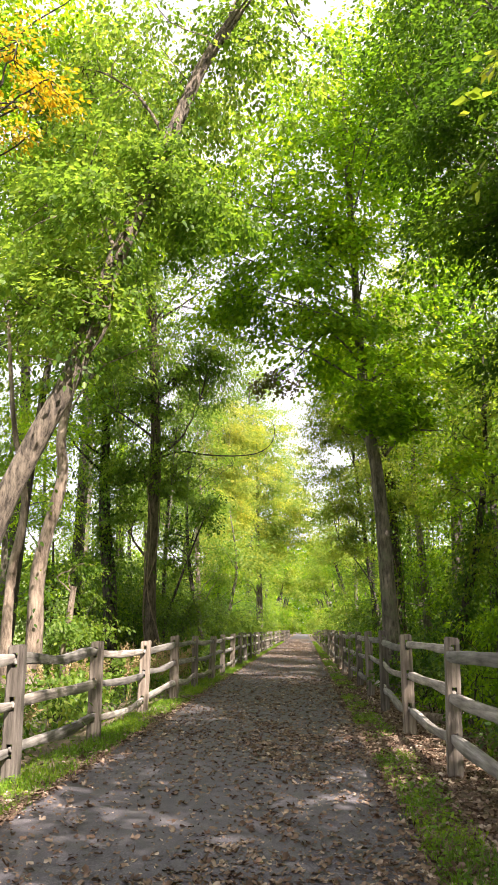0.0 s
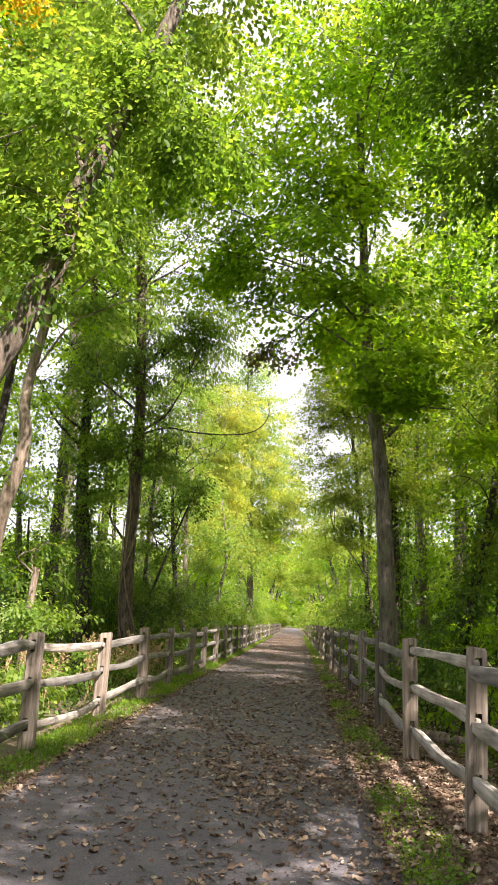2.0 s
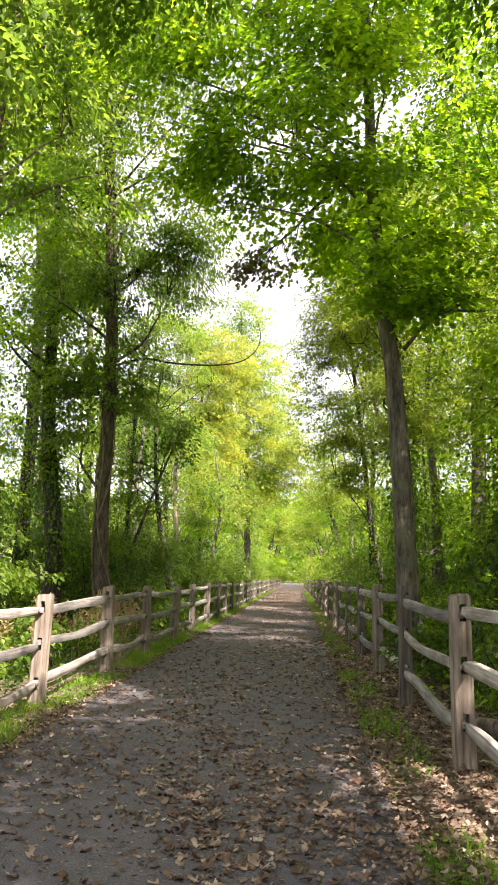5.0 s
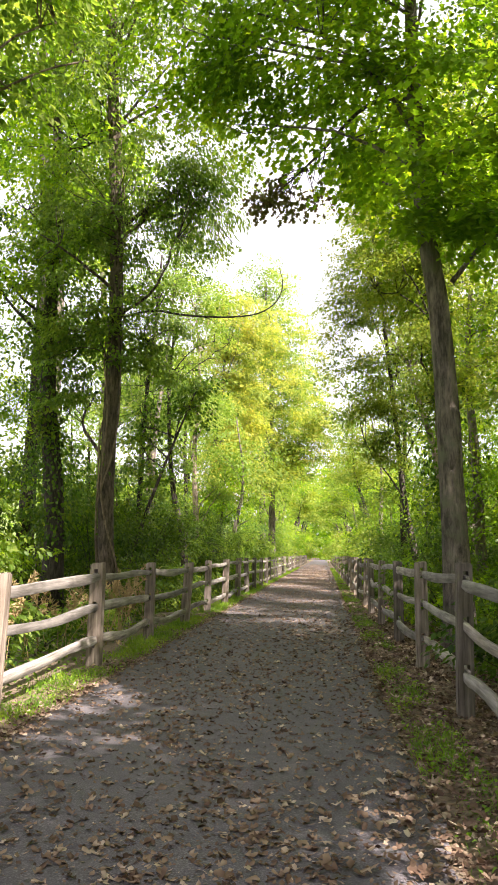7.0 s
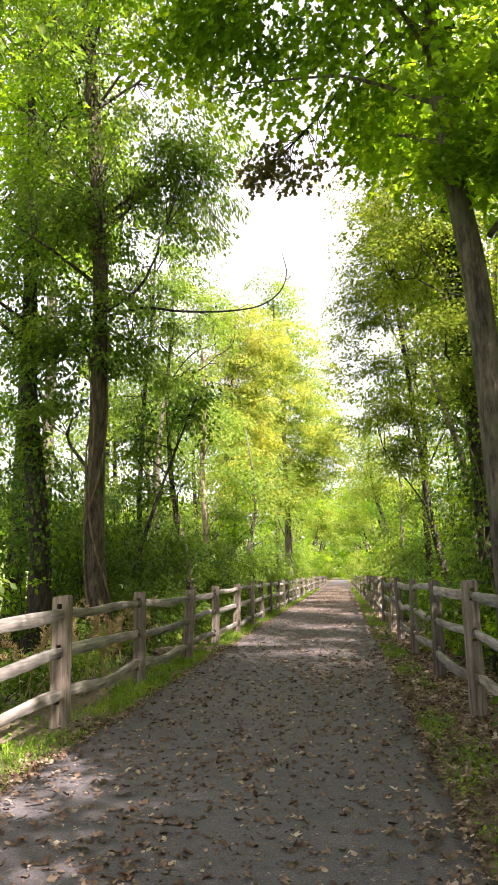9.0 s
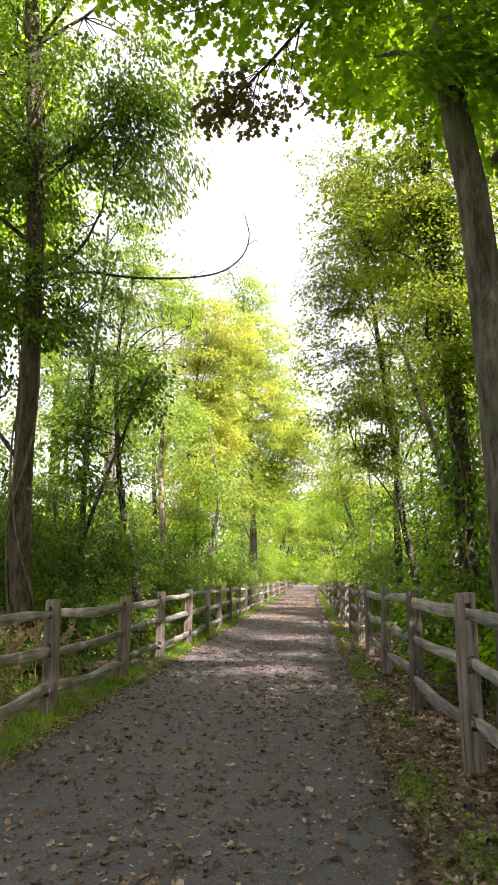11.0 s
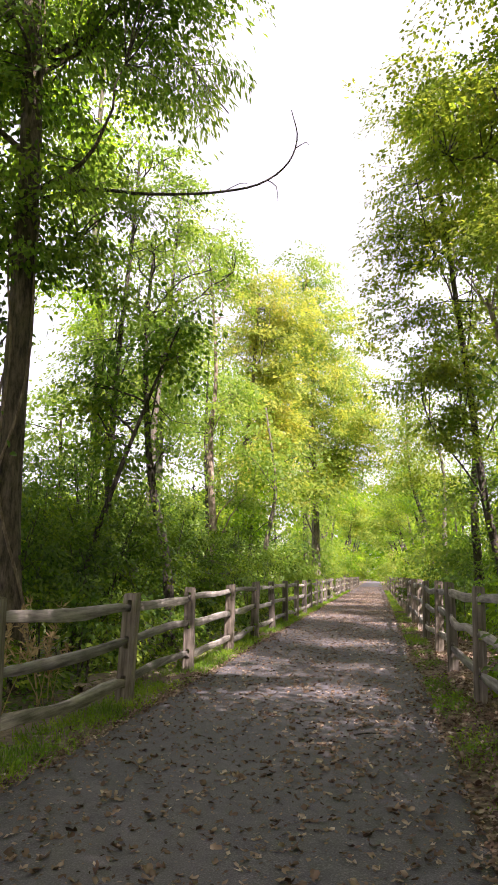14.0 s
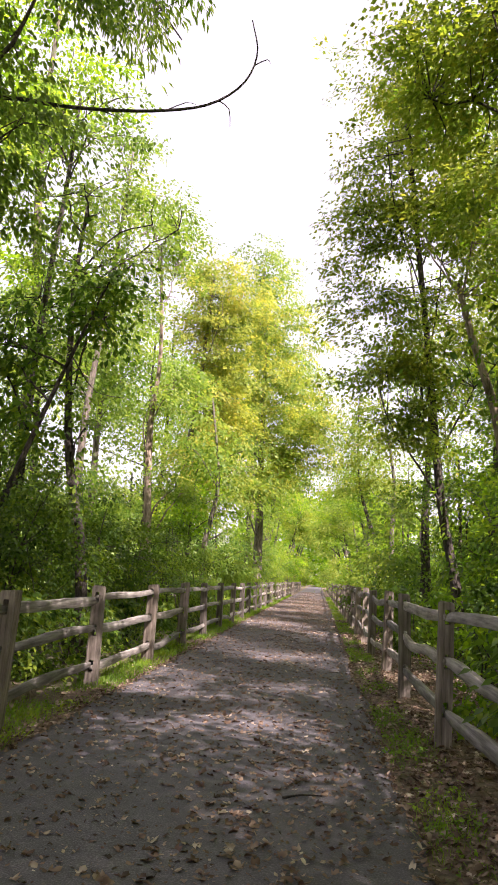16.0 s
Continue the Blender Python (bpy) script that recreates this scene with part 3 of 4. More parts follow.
for s in (6, 10, 15, 19, 24):
    e = arch[s] + [arch_rng.uniform(0.05, 0.5), 0.1, arch_rng.uniform(-0.3, 0.3)]
    arch_bag.add(*tube(smooth_line([arch[s], (arch[s] + e) / 2 + [0.05, 0, 0.06], e], 5), np.linspace(0.008, 0.003, 5), 4))
child("limb", arch_bag.mesh("limb", BARK_DARK, True), vt, "long bare arching bough")
# pale forked trunk near the fence
tree("pale forked tree with peeling sunlit bark", [on_ground(-4.95, 17.0), (-4.9, 17, 1.2), (-4.88, 17, 2.6), (-4.52, 17, 4.3), (-4.6, 17.1, 5.4), (-4.2, 17.3, 8.0), (-4.0, 17.5, 11)], 0.19, 0.05, BARK_PALE,
     [(-4.2, 17.4, 9.8, 1.5, 1.6, 2.2, 90), (-5.6, 17.8, 8.3, 1.4, 1.5, 1.8, 60), (-3.6, 17.2, 7.0, 0.9, 0.9, 0.5, 16)], OVAL, G_LIGHT, 0.115, 42, 0.55, 8, seed=11, ivy=140, ivy_to=5.0)
tree("pale crooked side stem with peeling bark", [on_ground(-5.4, 16.9), (-5.4, 16.9, 2.2), (-5.25, 17, 3.8), (-5.6, 17, 5.6), (-6.0, 17.2, 8.5)], 0.12, 0.03, BARK_PALE,
     [(-6.0, 17.4, 8.6, 1.3, 1.3, 1.5, 50)], OVAL, G_LIGHT, 0.115, 40, 0.55, 5, seed=13)
tree("broken pale stump of a small tree", [on_ground(-4.95, 19.4), (-5.0, 19.4, 0.8), (-4.93, 19.4, 1.6), (-4.85, 19.4, 2.3)], 0.10, 0.06, BARK_PALE,
     [(-4.9, 19.4, 2.7, 0.5, 0.5, 0.4, 12)], OVAL, G_SHRUB, 0.09, 26, 0.3, 2, seed=14)
# tree in heavy ivy farther from the trail
tree("ivy-covered tree with spreading side limbs", [on_ground(-5.6, 26.0), (-5.6, 26, 2.1), (-5.9, 26, 5.0), (-5.95, 26, 7.7), (-6.0, 26, 10.6), (-6.1, 26, 13)], 0.26, 0.06, BARK_DARK,
     [(-6.2, 26, 12.0, 2.1, 1.8, 3.6, 210), (-7.2, 26, 16.5, 2.0, 1.8, 2.2, 90), (-7.6, 25.4, 7.4, 1.6, 1.5, 2.0, 70), (-5.6, 25.6, 8.3, 1.0, 1.2, 1.5, 60)], KITE, G_MAPLE, 0.12, 42, 0.52, 12, seed=15, ivy=5600, ivy_from=1.8, ivy_to=10.0, ivy_thick=0.36)
tree("thin-stemmed tree with sparse leaves", [on_ground(-4.8, 30.8), (-4.8, 30.8, 3.0), (-4.7, 30.8, 5.8), (-4.5, 30.8, 8.2), (-4.4, 30.8, 10)], 0.085, 0.025, BARK_DARK,
     [(-4.3, 30.8, 8.8, 1.4, 1.2, 1.8, 60), (-4.9, 30.5, 5.8, 1.2, 1.0, 1.2, 24)], KITE, G_GREYISH, 0.085, 40, 0.5, 8, seed=17, ivy=120, ivy_to=3.0)
tree("dark leaning young tree with ragged crown", [on_ground(-3.25, 30.0), (-3.38, 30, 1.6), (-3.75, 30, 3.4), (-3.9, 30, 5.8), (-3.8, 30, 7.5)], 0.115, 0.025, BARK_DARK,
     [(-3.2, 30, 7.0, 1.4, 1.2, 1.2, 56), (-2.9, 30, 5.4, 0.9, 0.9, 0.9, 34), (-4.2, 30.4, 6.3, 1.1, 1, 1.2, 26), (-3.6, 30, 4.0, 1.0, 0.8, 1.0, 14)], KITE, G_GREYISH, 0.075, 50, 0.5, 8, seed=19, ivy=200, ivy_to=4.0)
tree("slim grey sapling forking low among shrubs", [on_ground(-4.6, 28.5), (-4.3, 28.4, 1.5), (-3.9, 28.4, 2.8), (-3.3, 28.4, 4.4), (-2.9, 28.4, 5.4)], 0.07, 0.015, BARK_DARK,
     [(-3.0, 28.4, 5.4, 0.8, 0.7, 0.7, 28), (-4.2, 28.6, 4.4, 1.1, 0.8, 1.2, 50)], KITE, G_SHRUB, 0.11, 30, 0.45, 5, seed=20)
tree("pale birch-like trunk with airy light crown", [on_ground(-4.85, 42), (-4.9, 42, 1.8), (-5.1, 42, 5.7), (-4.95, 42, 8.2), (-5.2, 42, 12)], 0.17, 0.03, BARK_PALE,
     [(-5.2, 41.5, 11.6, 1.6, 1.6, 3.0, 90), (-4.6, 41.5, 7.2, 1.2, 1.3, 1.2, 26), (-4.4, 42, 3.4, 0.9, 1, 1.4, 24)], KITE, G_LIGHT, 0.115, 54, 0.6, 9, seed=21)
# yellowing maples
tree("turning maple, yellow-green crown low over the fence", [on_ground(-3.1, 63), (-3.1, 63, 4), (-3.2, 63, 9), (-3.3, 63, 17)], 0.32, 0.06, BARK_GREY,
     [(-3.1, 62, 13.4, 3.5, 3.4, 5.0, 230), (-5.2, 59, 9.0, 2.2, 2.4, 2.6, 120), (-1.0, 61, 9.4, 2.1, 2.4, 2.8, 130), (-3.2, 60, 6.3, 2.4, 1.6, 0.8, 50)], KITE, G_TURNING, 0.16, 92, 0.85, 12, seed=23, gather=2)
tree("yellow autumn maple with orange tips", [on_ground(-6.2, 54), (-6.1, 54, 5), (-5.6, 54, 10), (-5.2, 54, 16)], 0.24, 0.05, BARK_GREY,
     [(-4.9, 53.6, 13.6, 1.9, 2.4, 3.2, 180), (-4.5, 53.6, 9.6, 1.6, 2.0, 2.6, 100), (-5.2, 52.5, 5.6, 1.8, 1.6, 2.2, 90)], KITE, G_AUTUMN, 0.15, 76, 0.85, 8, seed=25, gather=2)
tree("tall green tree behind the turning maples", [on_ground(-4.6, 74), (-4.6, 74, 8), (-4.6, 74, 16), (-4.6, 74, 24)], 0.34, 0.06, BARK_GREY,
     [(-4.4, 74, 18.8, 3.8, 3.6, 7.8, 320), (-0.9, 76, 13.0, 1.9, 2.4, 5.5, 110)], KITE, G_LIGHT, 0.19, 60, 1.0, 8, seed=27, gather=2)
tree("light green tree with an airy pointed top", [on_ground(-6.0, 38), (-6.0, 38, 5), (-5.6, 38, 9), (-5.3, 38, 13)], 0.14, 0.02, BARK_GREY,
     [(-5.4, 38, 11.4, 1.2, 1.3, 2.4, 66), (-6.2, 38, 7.6, 1.4, 1.4, 2.0, 44)], KITE, G_LIGHT, 0.105, 50, 0.55, 7, seed=29)
tree("roadside tree with yellow and orange leaves", [on_ground(-6.6, 13.2), (-6.2, 13.2, 4), (-5.4, 13.1, 8), (-4.7, 13.0, 10.4)], 0.15, 0.02, BARK_DARK,
     [(-4.0, 12.6, 10.0, 0.65, 0.8, 0.95, 21), (-4.8, 13, 10.8, 0.7, 0.7, 0.6, 16)], KITE, G_YELLOW, 0.10, 34, 0.44, 6, seed=31, hang=0.4)
tree("narrow leaning tree in shade with drooping leaves", [on_ground(-6.8, 20.5), (-6.5, 20.5, 4), (-6.1, 20.5, 8), (-5.6, 20.5, 13), (-5.2, 20.5, 17)], 0.14, 0.03, BARK_DARK,
     [(-5.6, 20.5, 12.4, 1.8, 1.8, 3.6, 170), (-3.9, 20.8, 12.8, 1.6, 1.6, 2.8, 80), (-4.6, 20.5, 16.4, 2.6, 1.8, 1.8, 130), (-6.9, 20.5, 15.0, 1.6, 1.6, 3.0, 120), (-6.8, 20.3, 7.0, 1.4, 1.4, 1.6, 40), (-2.4, 20.5, 14.0, 1.5, 1.5, 2.0, 54)], KITE, G_LIGHT, 0.125, 44, 0.55, 11, seed=33)

# trees behind the other fence
tree("green maple with layered leafy boughs", [on_ground(5.4, 13.2), (5.3, 13.2, 3), (5.1, 13.3, 7), (4.9, 13.4, 12)], 0.25, 0.06, BARK_GREY,
     [(3.7, 13.6, 8.6, 1.7, 2.2, 2.0, 130), (4.4, 13.8, 11.2, 2.2, 2.2, 2.0, 116), (3.3, 15.6, 11.4, 1.5, 1.5, 1.6, 70), (3.9, 13.2, 5.6, 1.2, 1.4, 1.0, 44), (3.3, 13.4, 8.2, 0.9, 1.0, 1.4, 50), (2.6, 12.8, 9.4, 0.9, 1.2, 0.9, 30), (5.8, 12.5, 7.5, 1.6, 1.8, 1.6, 90), (4.7, 12.6, 7.4, 1.3, 1.5, 1.3, 60), (3.4, 15.2, 13.6, 1.4, 1.3, 1.0, 60), (5.3, 14.8, 7.8, 1.3, 1.3, 1.2, 60), (6.6, 13.2, 10.5, 1.3, 1.3, 1.3, 50), (4.4, 16.0, 13.2, 1.7, 1.8, 1.5, 74), (4.8, 16.4, 9.4, 1.3, 1.6, 1.6, 30)],
     KITE, G_DEEP, 0.098, 76, 0.58, 13, seed=35, gather=2)
tree("vine-draped dark tree behind the fence", [on_ground(3.25, 27.0), (3.2, 27, 2.0), (3.1, 27, 4.5), (2.9, 27, 7.4), (2.6, 27, 10.5)], 0.2, 0.09, BARK_DARK,
     [(3.2, 27, 9.2, 1.8, 1.9, 2.8, 185), (2.0, 27.2, 8.6, 1.0, 1.2, 1.6, 70), (3.8, 26.6, 5.6, 1.3, 1.4, 1.4, 64), (2.5, 26.6, 5.7, 0.8, 0.8, 1.1, 34), (2.6, 27, 12.2, 1.6, 1.6, 1.4, 60), (3.7, 26.4, 11.6, 1.2, 1.2, 1.8, 60)], KITE, G_OLIVE, 0.085, 76, 0.55, 13, seed=37, ivy=3600, ivy_to=9.0, ivy_thick=0.2, vine=2)
tree("leaning tree with yellowing crown over the trail", [on_ground(3.6, 36.0), (3.44, 36, 1.4), (3.08, 36, 3.3), (2.8, 36, 6.1), (2.4, 35.8, 9.5), (2.0, 35.5, 13)], 0.14, 0.04, BARK_DARK,
     [(2.5, 35.4, 11.6, 2.0, 1.9, 3.4, 270), (1.1, 35.2, 9.4, 1.1, 1.2, 2.2, 90), (2.2, 35.4, 6.6, 1.6, 1.2, 1.5, 80), (2.7, 35.2, 4.6, 1.1, 0.9, 0.9, 36), (3.6, 35.2, 9, 1.4, 1.4, 3, 80)], KITE, G_OLIVE, 0.10, 66, 0.55, 13, seed=39, ivy=200, ivy_to=4)
tree("dark leaning tree smothered in ivy", [on_ground(3.85, 21.6), (4.05, 21.6, 1.4), (4.5, 21.7, 3.2), (4.9, 21.8, 5.5), (5.1, 22, 9)], 0.16, 0.04, BARK_DARK,
     [(5.0, 22, 7.6, 1.6, 1.6, 2.2, 60), (4.2, 21.2, 4.4, 1.1, 1.0, 1.0, 20)], KITE, G_OLIVE, 0.12, 44, 0.55, 9, seed=43, ivy=3200, ivy_to=4.5, ivy_thick=0.22)
tree("pale broken-topped tree leaning in the woods", [on_ground(4.2, 33.0), (3.95, 33, 2.5), (3.68, 33, 4.6), (3.15, 33, 6.4), (2.9, 33, 7.4)], 0.13, 0.05, BARK_PALE,
     [(3.6, 33.2, 8.8, 1.5, 1.3, 2.0, 100)], KITE, G_OLIVE, 0.10, 60, 0.55, 6, seed=41, ivy=250, ivy_to=4)


# the further rows on both sides and the woods behind, partly unseen trees added for shade
def row_tree(x, y, h, mat, bark, seed, lean=0.0, low=0.3, wide=1.0, label="slender woodland tree"):
    rng = np.random.default_rng(seed)
    # aside: trees out of view that only cast shadows, with fewer, larger leaves
    far, aside = y > 45, x > 3 and y < 12
    n = int(h * (9 if far else 11) * wide)
    w = (1.5 + h * 0.05) * wide
    tree(label, [on_ground(x, y), (x + rng.normal(0, 0.15), y, h * 0.3), (x + lean * 0.5 + rng.normal(0, 0.2), y, h * 0.6), (x + lean, y, h)], 0.05 + h * 0.011, 0.03, bark,
         [(x + lean * 0.7, y, h * 0.74, w, w, h * 0.26, n), (x + lean * 0.5 + rng.normal(0, 0.5), y - 0.4, h * (low + 0.14), w * 0.8, w * 0.8, h * 0.14, int(n * 0.45)), (x + lean + rng.normal(0, 0.9), y - 0.5, h * 0.6, w * 0.8, w * 0.8, h * 0.13, int(n * 0.35))],
         KITE, mat, 0.28 if y > 95 else 0.15 if far else 0.19 if aside else 0.105, 20 if y > 95 else 34 if far else 28 if aside else 46, 0.9 if far else 0.6, 6 if far else 8, seed=seed, twigs=not far, ivy=0 if far else 260, ivy_to=5.0, group="woodland trees")


row_rng = random.Random(8)
# mostly out of view: added canopy that keeps sun off the trail
for i in range(17):
    x, y = 7.5 + 2.9 * (i % 3) + row_rng.uniform(-0.8, 0.8), -9 + 3.0 * i + row_rng.uniform(-1, 1)
    h = (13 if y < 14 else 10.5) + row_rng.uniform(-2, 2)
    w = 2.4
    tree("mostly unseen woodland tree added to shade the trail", [on_ground(x, y), (x + 0.2, y, h * 0.4), (x - 0.2, y, h * 0.7), (x, y, h)], 0.17, 0.04, BARK_DARK,
         [(x, y, h * 0.72, w, w, h * 0.25, 30), (x - 0.3, y, h * 0.36, w * 0.7, w * 0.7, h * 0.12, 10)], KITE, (G_MAPLE, G_DEEP, G_LIGHT)[i % 3], 0.26, 30, 0.85, 5, seed=400 + i, twigs=False, group="woodland trees")
# those below y = 16 are mostly unseen, added to block sun on the trail
for i, (x, y, h) in enumerate([(5.6, 23.5, 10), (4.6, 30.5, 12), (6.6, 28.0, 11.5), (7.2, 19.5, 10), (5.2, 41.0, 12), (8.2, 34.0, 13), (9.5, 24, 11), (7.6, 7.5, 12), (9.8, 14.5, 13), (6.4, 1.0, 12), (6.8, 45, 13), (4.9, 6.6, 12), (4.6, -4.0, 12), (8.0, 11.2, 15), (6.7, 15.9, 12), (8.6, -2.0, 13), (5.6, -9, 12), (5.6, 3.4, 13), (6.0, 9.7, 12)]):
    row_tree(x, y, h, (G_LIGHT, G_MAPLE, G_OLIVE, G_LIGHT)[i % 4], (BARK_DARK, BARK_GREY)[i % 2], 100 + i, lean=-0.5 if i % 3 == 0 else 0.2, low=0.15, label=("slender woodland tree with vines, some only added for shade", "green woodland tree behind the fence, some only added for shade")[i % 2])
for i in range(15):
    y = 46 + i * 8.6
    row_tree(3.3 + row_rng.uniform(0, 0.9), y, 11.5 + row_rng.uniform(-1.5, 2) + 0.03 * i, (G_LIGHT, G_OLIVE, G_LIGHT, G_MAPLE)[i % 4], (BARK_DARK, BARK_GREY)[i % 2], 140 + i, lean=-0.9 - 0.14 * i, low=0.06, label="roadside tree of the far row")
for i in range(5):
    y = 66 + i * 21
    row_tree(6.8 + row_rng.uniform(0, 2), y, 13 + row_rng.uniform(-2, 2), (G_MAPLE, G_LIGHT)[i % 2], BARK_DARK, 170 + i, low=0.1, label="woodland tree behind the far row")
for i in range(11):
    y = 82 + i * 10.5
    row_tree(-4.0 - row_rng.uniform(0, 1.4), y, 14 + row_rng.uniform(-2, 3), (G_MAPLE, G_OLIVE, G_LIGHT)[i % 3], (BARK_DARK, BARK_GREY)[i % 2], 190 + i, lean=0.9 + 0.2 * i, low=0.06, label="roadside tree of the far row")
for i, (x, y, h) in enumerate([(-7.8, 46, 13), (-8.6, 62, 16), (-9.5, 52, 14), (-8.8, 78, 16), (-9.2, 30, 9), (-8.2, 40.5, 11), (-3.9, 47, 8), (-4.6, 49, 6), (-7.5, 8.0, 12), (-8.5, 1.0, 12), (-7.6, 22.5, 8), (-6.6, 48.5, 11), (-4.3, 70, 13)]):
    row_tree(x, y, h, (G_LIGHT, G_MAPLE, G_LIGHT)[i % 3], (BARK_GREY, BARK_DARK)[i % 2], 210 + i, low=0.12, label="light green tree at the meadow edge")


# tall trees standing further back, closing the canopy
for i, (x, y, h, w) in enumerate([(-8.2, 31, 24, 2.6), (-9.4, 36, 24, 2.8), (-9.4, 27.5, 22, 2.6), (-9.0, 41, 21, 2.4), (8.6, 37.5, 22, 2.6), (5.4, 29.5, 20, 2.6), (-7.0, 18.0, 20, 2.2)]):
    tree("tall green tree standing back from the trail", [on_ground(x, y), (x + 0.2, y, h * 0.4), (x - 0.2, y, h * 0.7), (x, y, h)], 0.24, 0.05, (BARK_DARK, BARK_GREY)[i % 2],
         [(x, y, h * 0.80, w, w, h * 0.2, 120), (x + 0.3, y, h * 0.54, w * 0.8, w * 0.8, h * 0.14, 50)], KITE, (G_MAPLE, G_LIGHT, G_DEEP)[i % 3], 0.16, 48, 0.7, 8, seed=450 + i, twigs=False, group="woodland trees")
# light bushy trees along the meadow and low thickets in the woods
for i, (x, y, h) in enumerate([(-10.5, 42, 8), (-4.8, 57, 5), (-6.8, 60, 7), (-4.4, 69, 7), (-7.5, 50, 6), (-4.0, 78, 7), (-4.6, 88, 8), (4.3, 50, 4), (4.4, 58, 5), (4.4, 68, 5), (4.4, 80, 6), (4.9, 34, 7), (5.4, 38.8, 8), (4.6, 43, 6), (5.4, 24.6, 8), (7.4, 30, 9), (7.2, 20, 8), (9.5, 31, 6), (10.5, 37, 7), (9, 43, 6), (10, 50, 7), (9, 57, 6), (11, 64, 7), (8.6, 71, 7), (6.4, 52, 5), (6.2, 60, 5), (11.5, 24, 6), (-10.4, 33.5, 6), (-8.6, 29.6, 5), (-7.6, 35.0, 6), (6.2, 43.5, 8), (7.6, 48, 9), (8.3, 39.5, 9)]):
    tree("bushy young tree with leaves down to the ground", [on_ground(x, y), (x + 0.1, y, h * 0.4), (x, y, h * 0.9)], 0.1, 0.03, BARK_DARK,
         [(x, y, h * 0.5, 1.9, 1.9, h * 0.48, 90)], KITE, (G_LIGHT, G_SHRUB, G_LIGHT)[i % 3] if x < 0 else (G_MAPLE, G_SHRUB)[i % 2], 0.13, 42, 0.68, 4, seed=480 + i, twigs=False, group="bushy young trees")


# ---- undergrowth ----
def shrub(x, y, w, h, mat, seed, shape=OVAL, size=0.09, per=30, label="leafy green shrub behind the fence", dens=1.0):
    rng = np.random.default_rng(seed)
    top = tagged(new("shrub"), label, "shrub", "undergrowth shrubs")
    z = float(ground_z(x, y))
    top.location = (x, y, z)
    n = int(dens * (10 + 26 * w * w * h))
    c = in_blob(rng, (0, 0, h * 0.52, w, w, h * 0.5, n))
    c[:, 2] = np.clip(c[:, 2], 0.12, None)
    a = np.arctan2(c[:, 1], c[:, 0])
    for k in range(4):
        mine = c[(a >= -np.pi + k * np.pi / 2) & (a < -np.pi + (k + 1) * np.pi / 2)]
        if not len(mine):
            continue
        b = np.array([rng.normal(0, 0.12 * w), rng.normal(0, 0.12 * w), -0.03])
        e = mine[np.argmax(mine[:, 2])]
        ln = smooth_line([b, (b + e) / 2 * [0.6, 0.6, 1.1], e], 8)
        stem = Bag()
        stem.add(*tube(ln, np.linspace(0.016, 0.005, 8), 5))
        for p in mine[:: 3]:
            s = ln[rng.integers(1, 6)]
            stem.add(*tube(smooth_line([s, (s + p) / 2 + rng.normal(0, 0.03, 3), p], 4), np.linspace(0.008, 0.003, 4), 3))
        child("stem", stem.mesh("stem", BARK_DARK, True), top)
    bag = Bag()
    spray(rng, bag, shape, c, rng.uniform(0.22, 0.42, n), per, size, np.zeros((n, 3)), 0.2, 0.4, 0.35)
    child("foliage", bag.mesh("foliage", mat), top)


sh_rng = random.Random(21)
seed = 300
for side in (-1, 1):
    y = 2.5
    while y < 62:
        step = 1.0 + y * 0.03
        x = fence_x(side, y) + side * sh_rng.uniform(0.75, 1.5)
        open_left = side < 0 and 10 < y < 22
        h = sh_rng.uniform(0.5, 0.95) if open_left else sh_rng.uniform(0.9, 1.7) if side > 0 else sh_rng.uniform(0.7, 1.4)
        shrub(x, y, sh_rng.uniform(0.5, 0.85), h, sh_rng.choice(((G_SHRUB, G_SHRUB, G_LIGHT) if y < 23 else (G_SHRUB, G_THICKET, G_THICKET)) if side < 0 else (G_SHRUB, G_THICKET, G_MAPLE)), seed, shape=KITE, per=40 if y < 30 else 26, size=0.085 if y < 30 else 0.12)
        seed += 1
        x2 = fence_x(side, y) + side * sh_rng.uniform(2.4, 4.8)
        if not open_left or sh_rng.random() < 0.5:
            shrub(x2, y + 0.4, sh_rng.uniform(0.8, 1.3), sh_rng.uniform(1.4, 3.0), sh_rng.choice(((G_SHRUB, G_LIGHT, G_MAPLE) if y < 23 else (G_SHRUB, G_THICKET, G_MAPLE)) if side < 0 else (G_THICKET, G_MAPLE, G_SHRUB)), seed, shape=KITE, size=0.10 if y < 30 else 0.14, per=40, dens=0.5, label="tall leafy thicket beside the trail")
            seed += 1
        y += step
for x, y, w, h in ((-3.9, 28.0, 1.2, 3.2), (-4.9, 26.8, 1.2, 2.4), (-3.7, 31.8, 1.1, 3.0), (-5.6, 29.2, 1.4, 3.6), (-3.6, 34.5, 1.1, 2.6), (-3.5, 38, 1.2, 2.8), (-5.3, 30.8, 1.5, 4.0), (-6.9, 32.2, 1.6, 4.4), (-4.6, 33.2, 1.2, 3.6)):
    shrub(x, y, w, h, G_SHRUB if h > 3.3 else G_THICKET, seed, shape=KITE, size=0.07, per=60, dens=0.9, label="dense dark-green bush behind the fence")
    seed += 1
for i in range(9):
    shrub(-3.3 - 0.3 * (i % 2), 40 + i * 3.2, 1.0, 1.9 + 0.3 * (i % 3), G_LIGHT, seed, shape=LANCE, size=0.17, per=34, dens=0.6, label="bright sunlit bush leaning over the fence")
    seed += 1


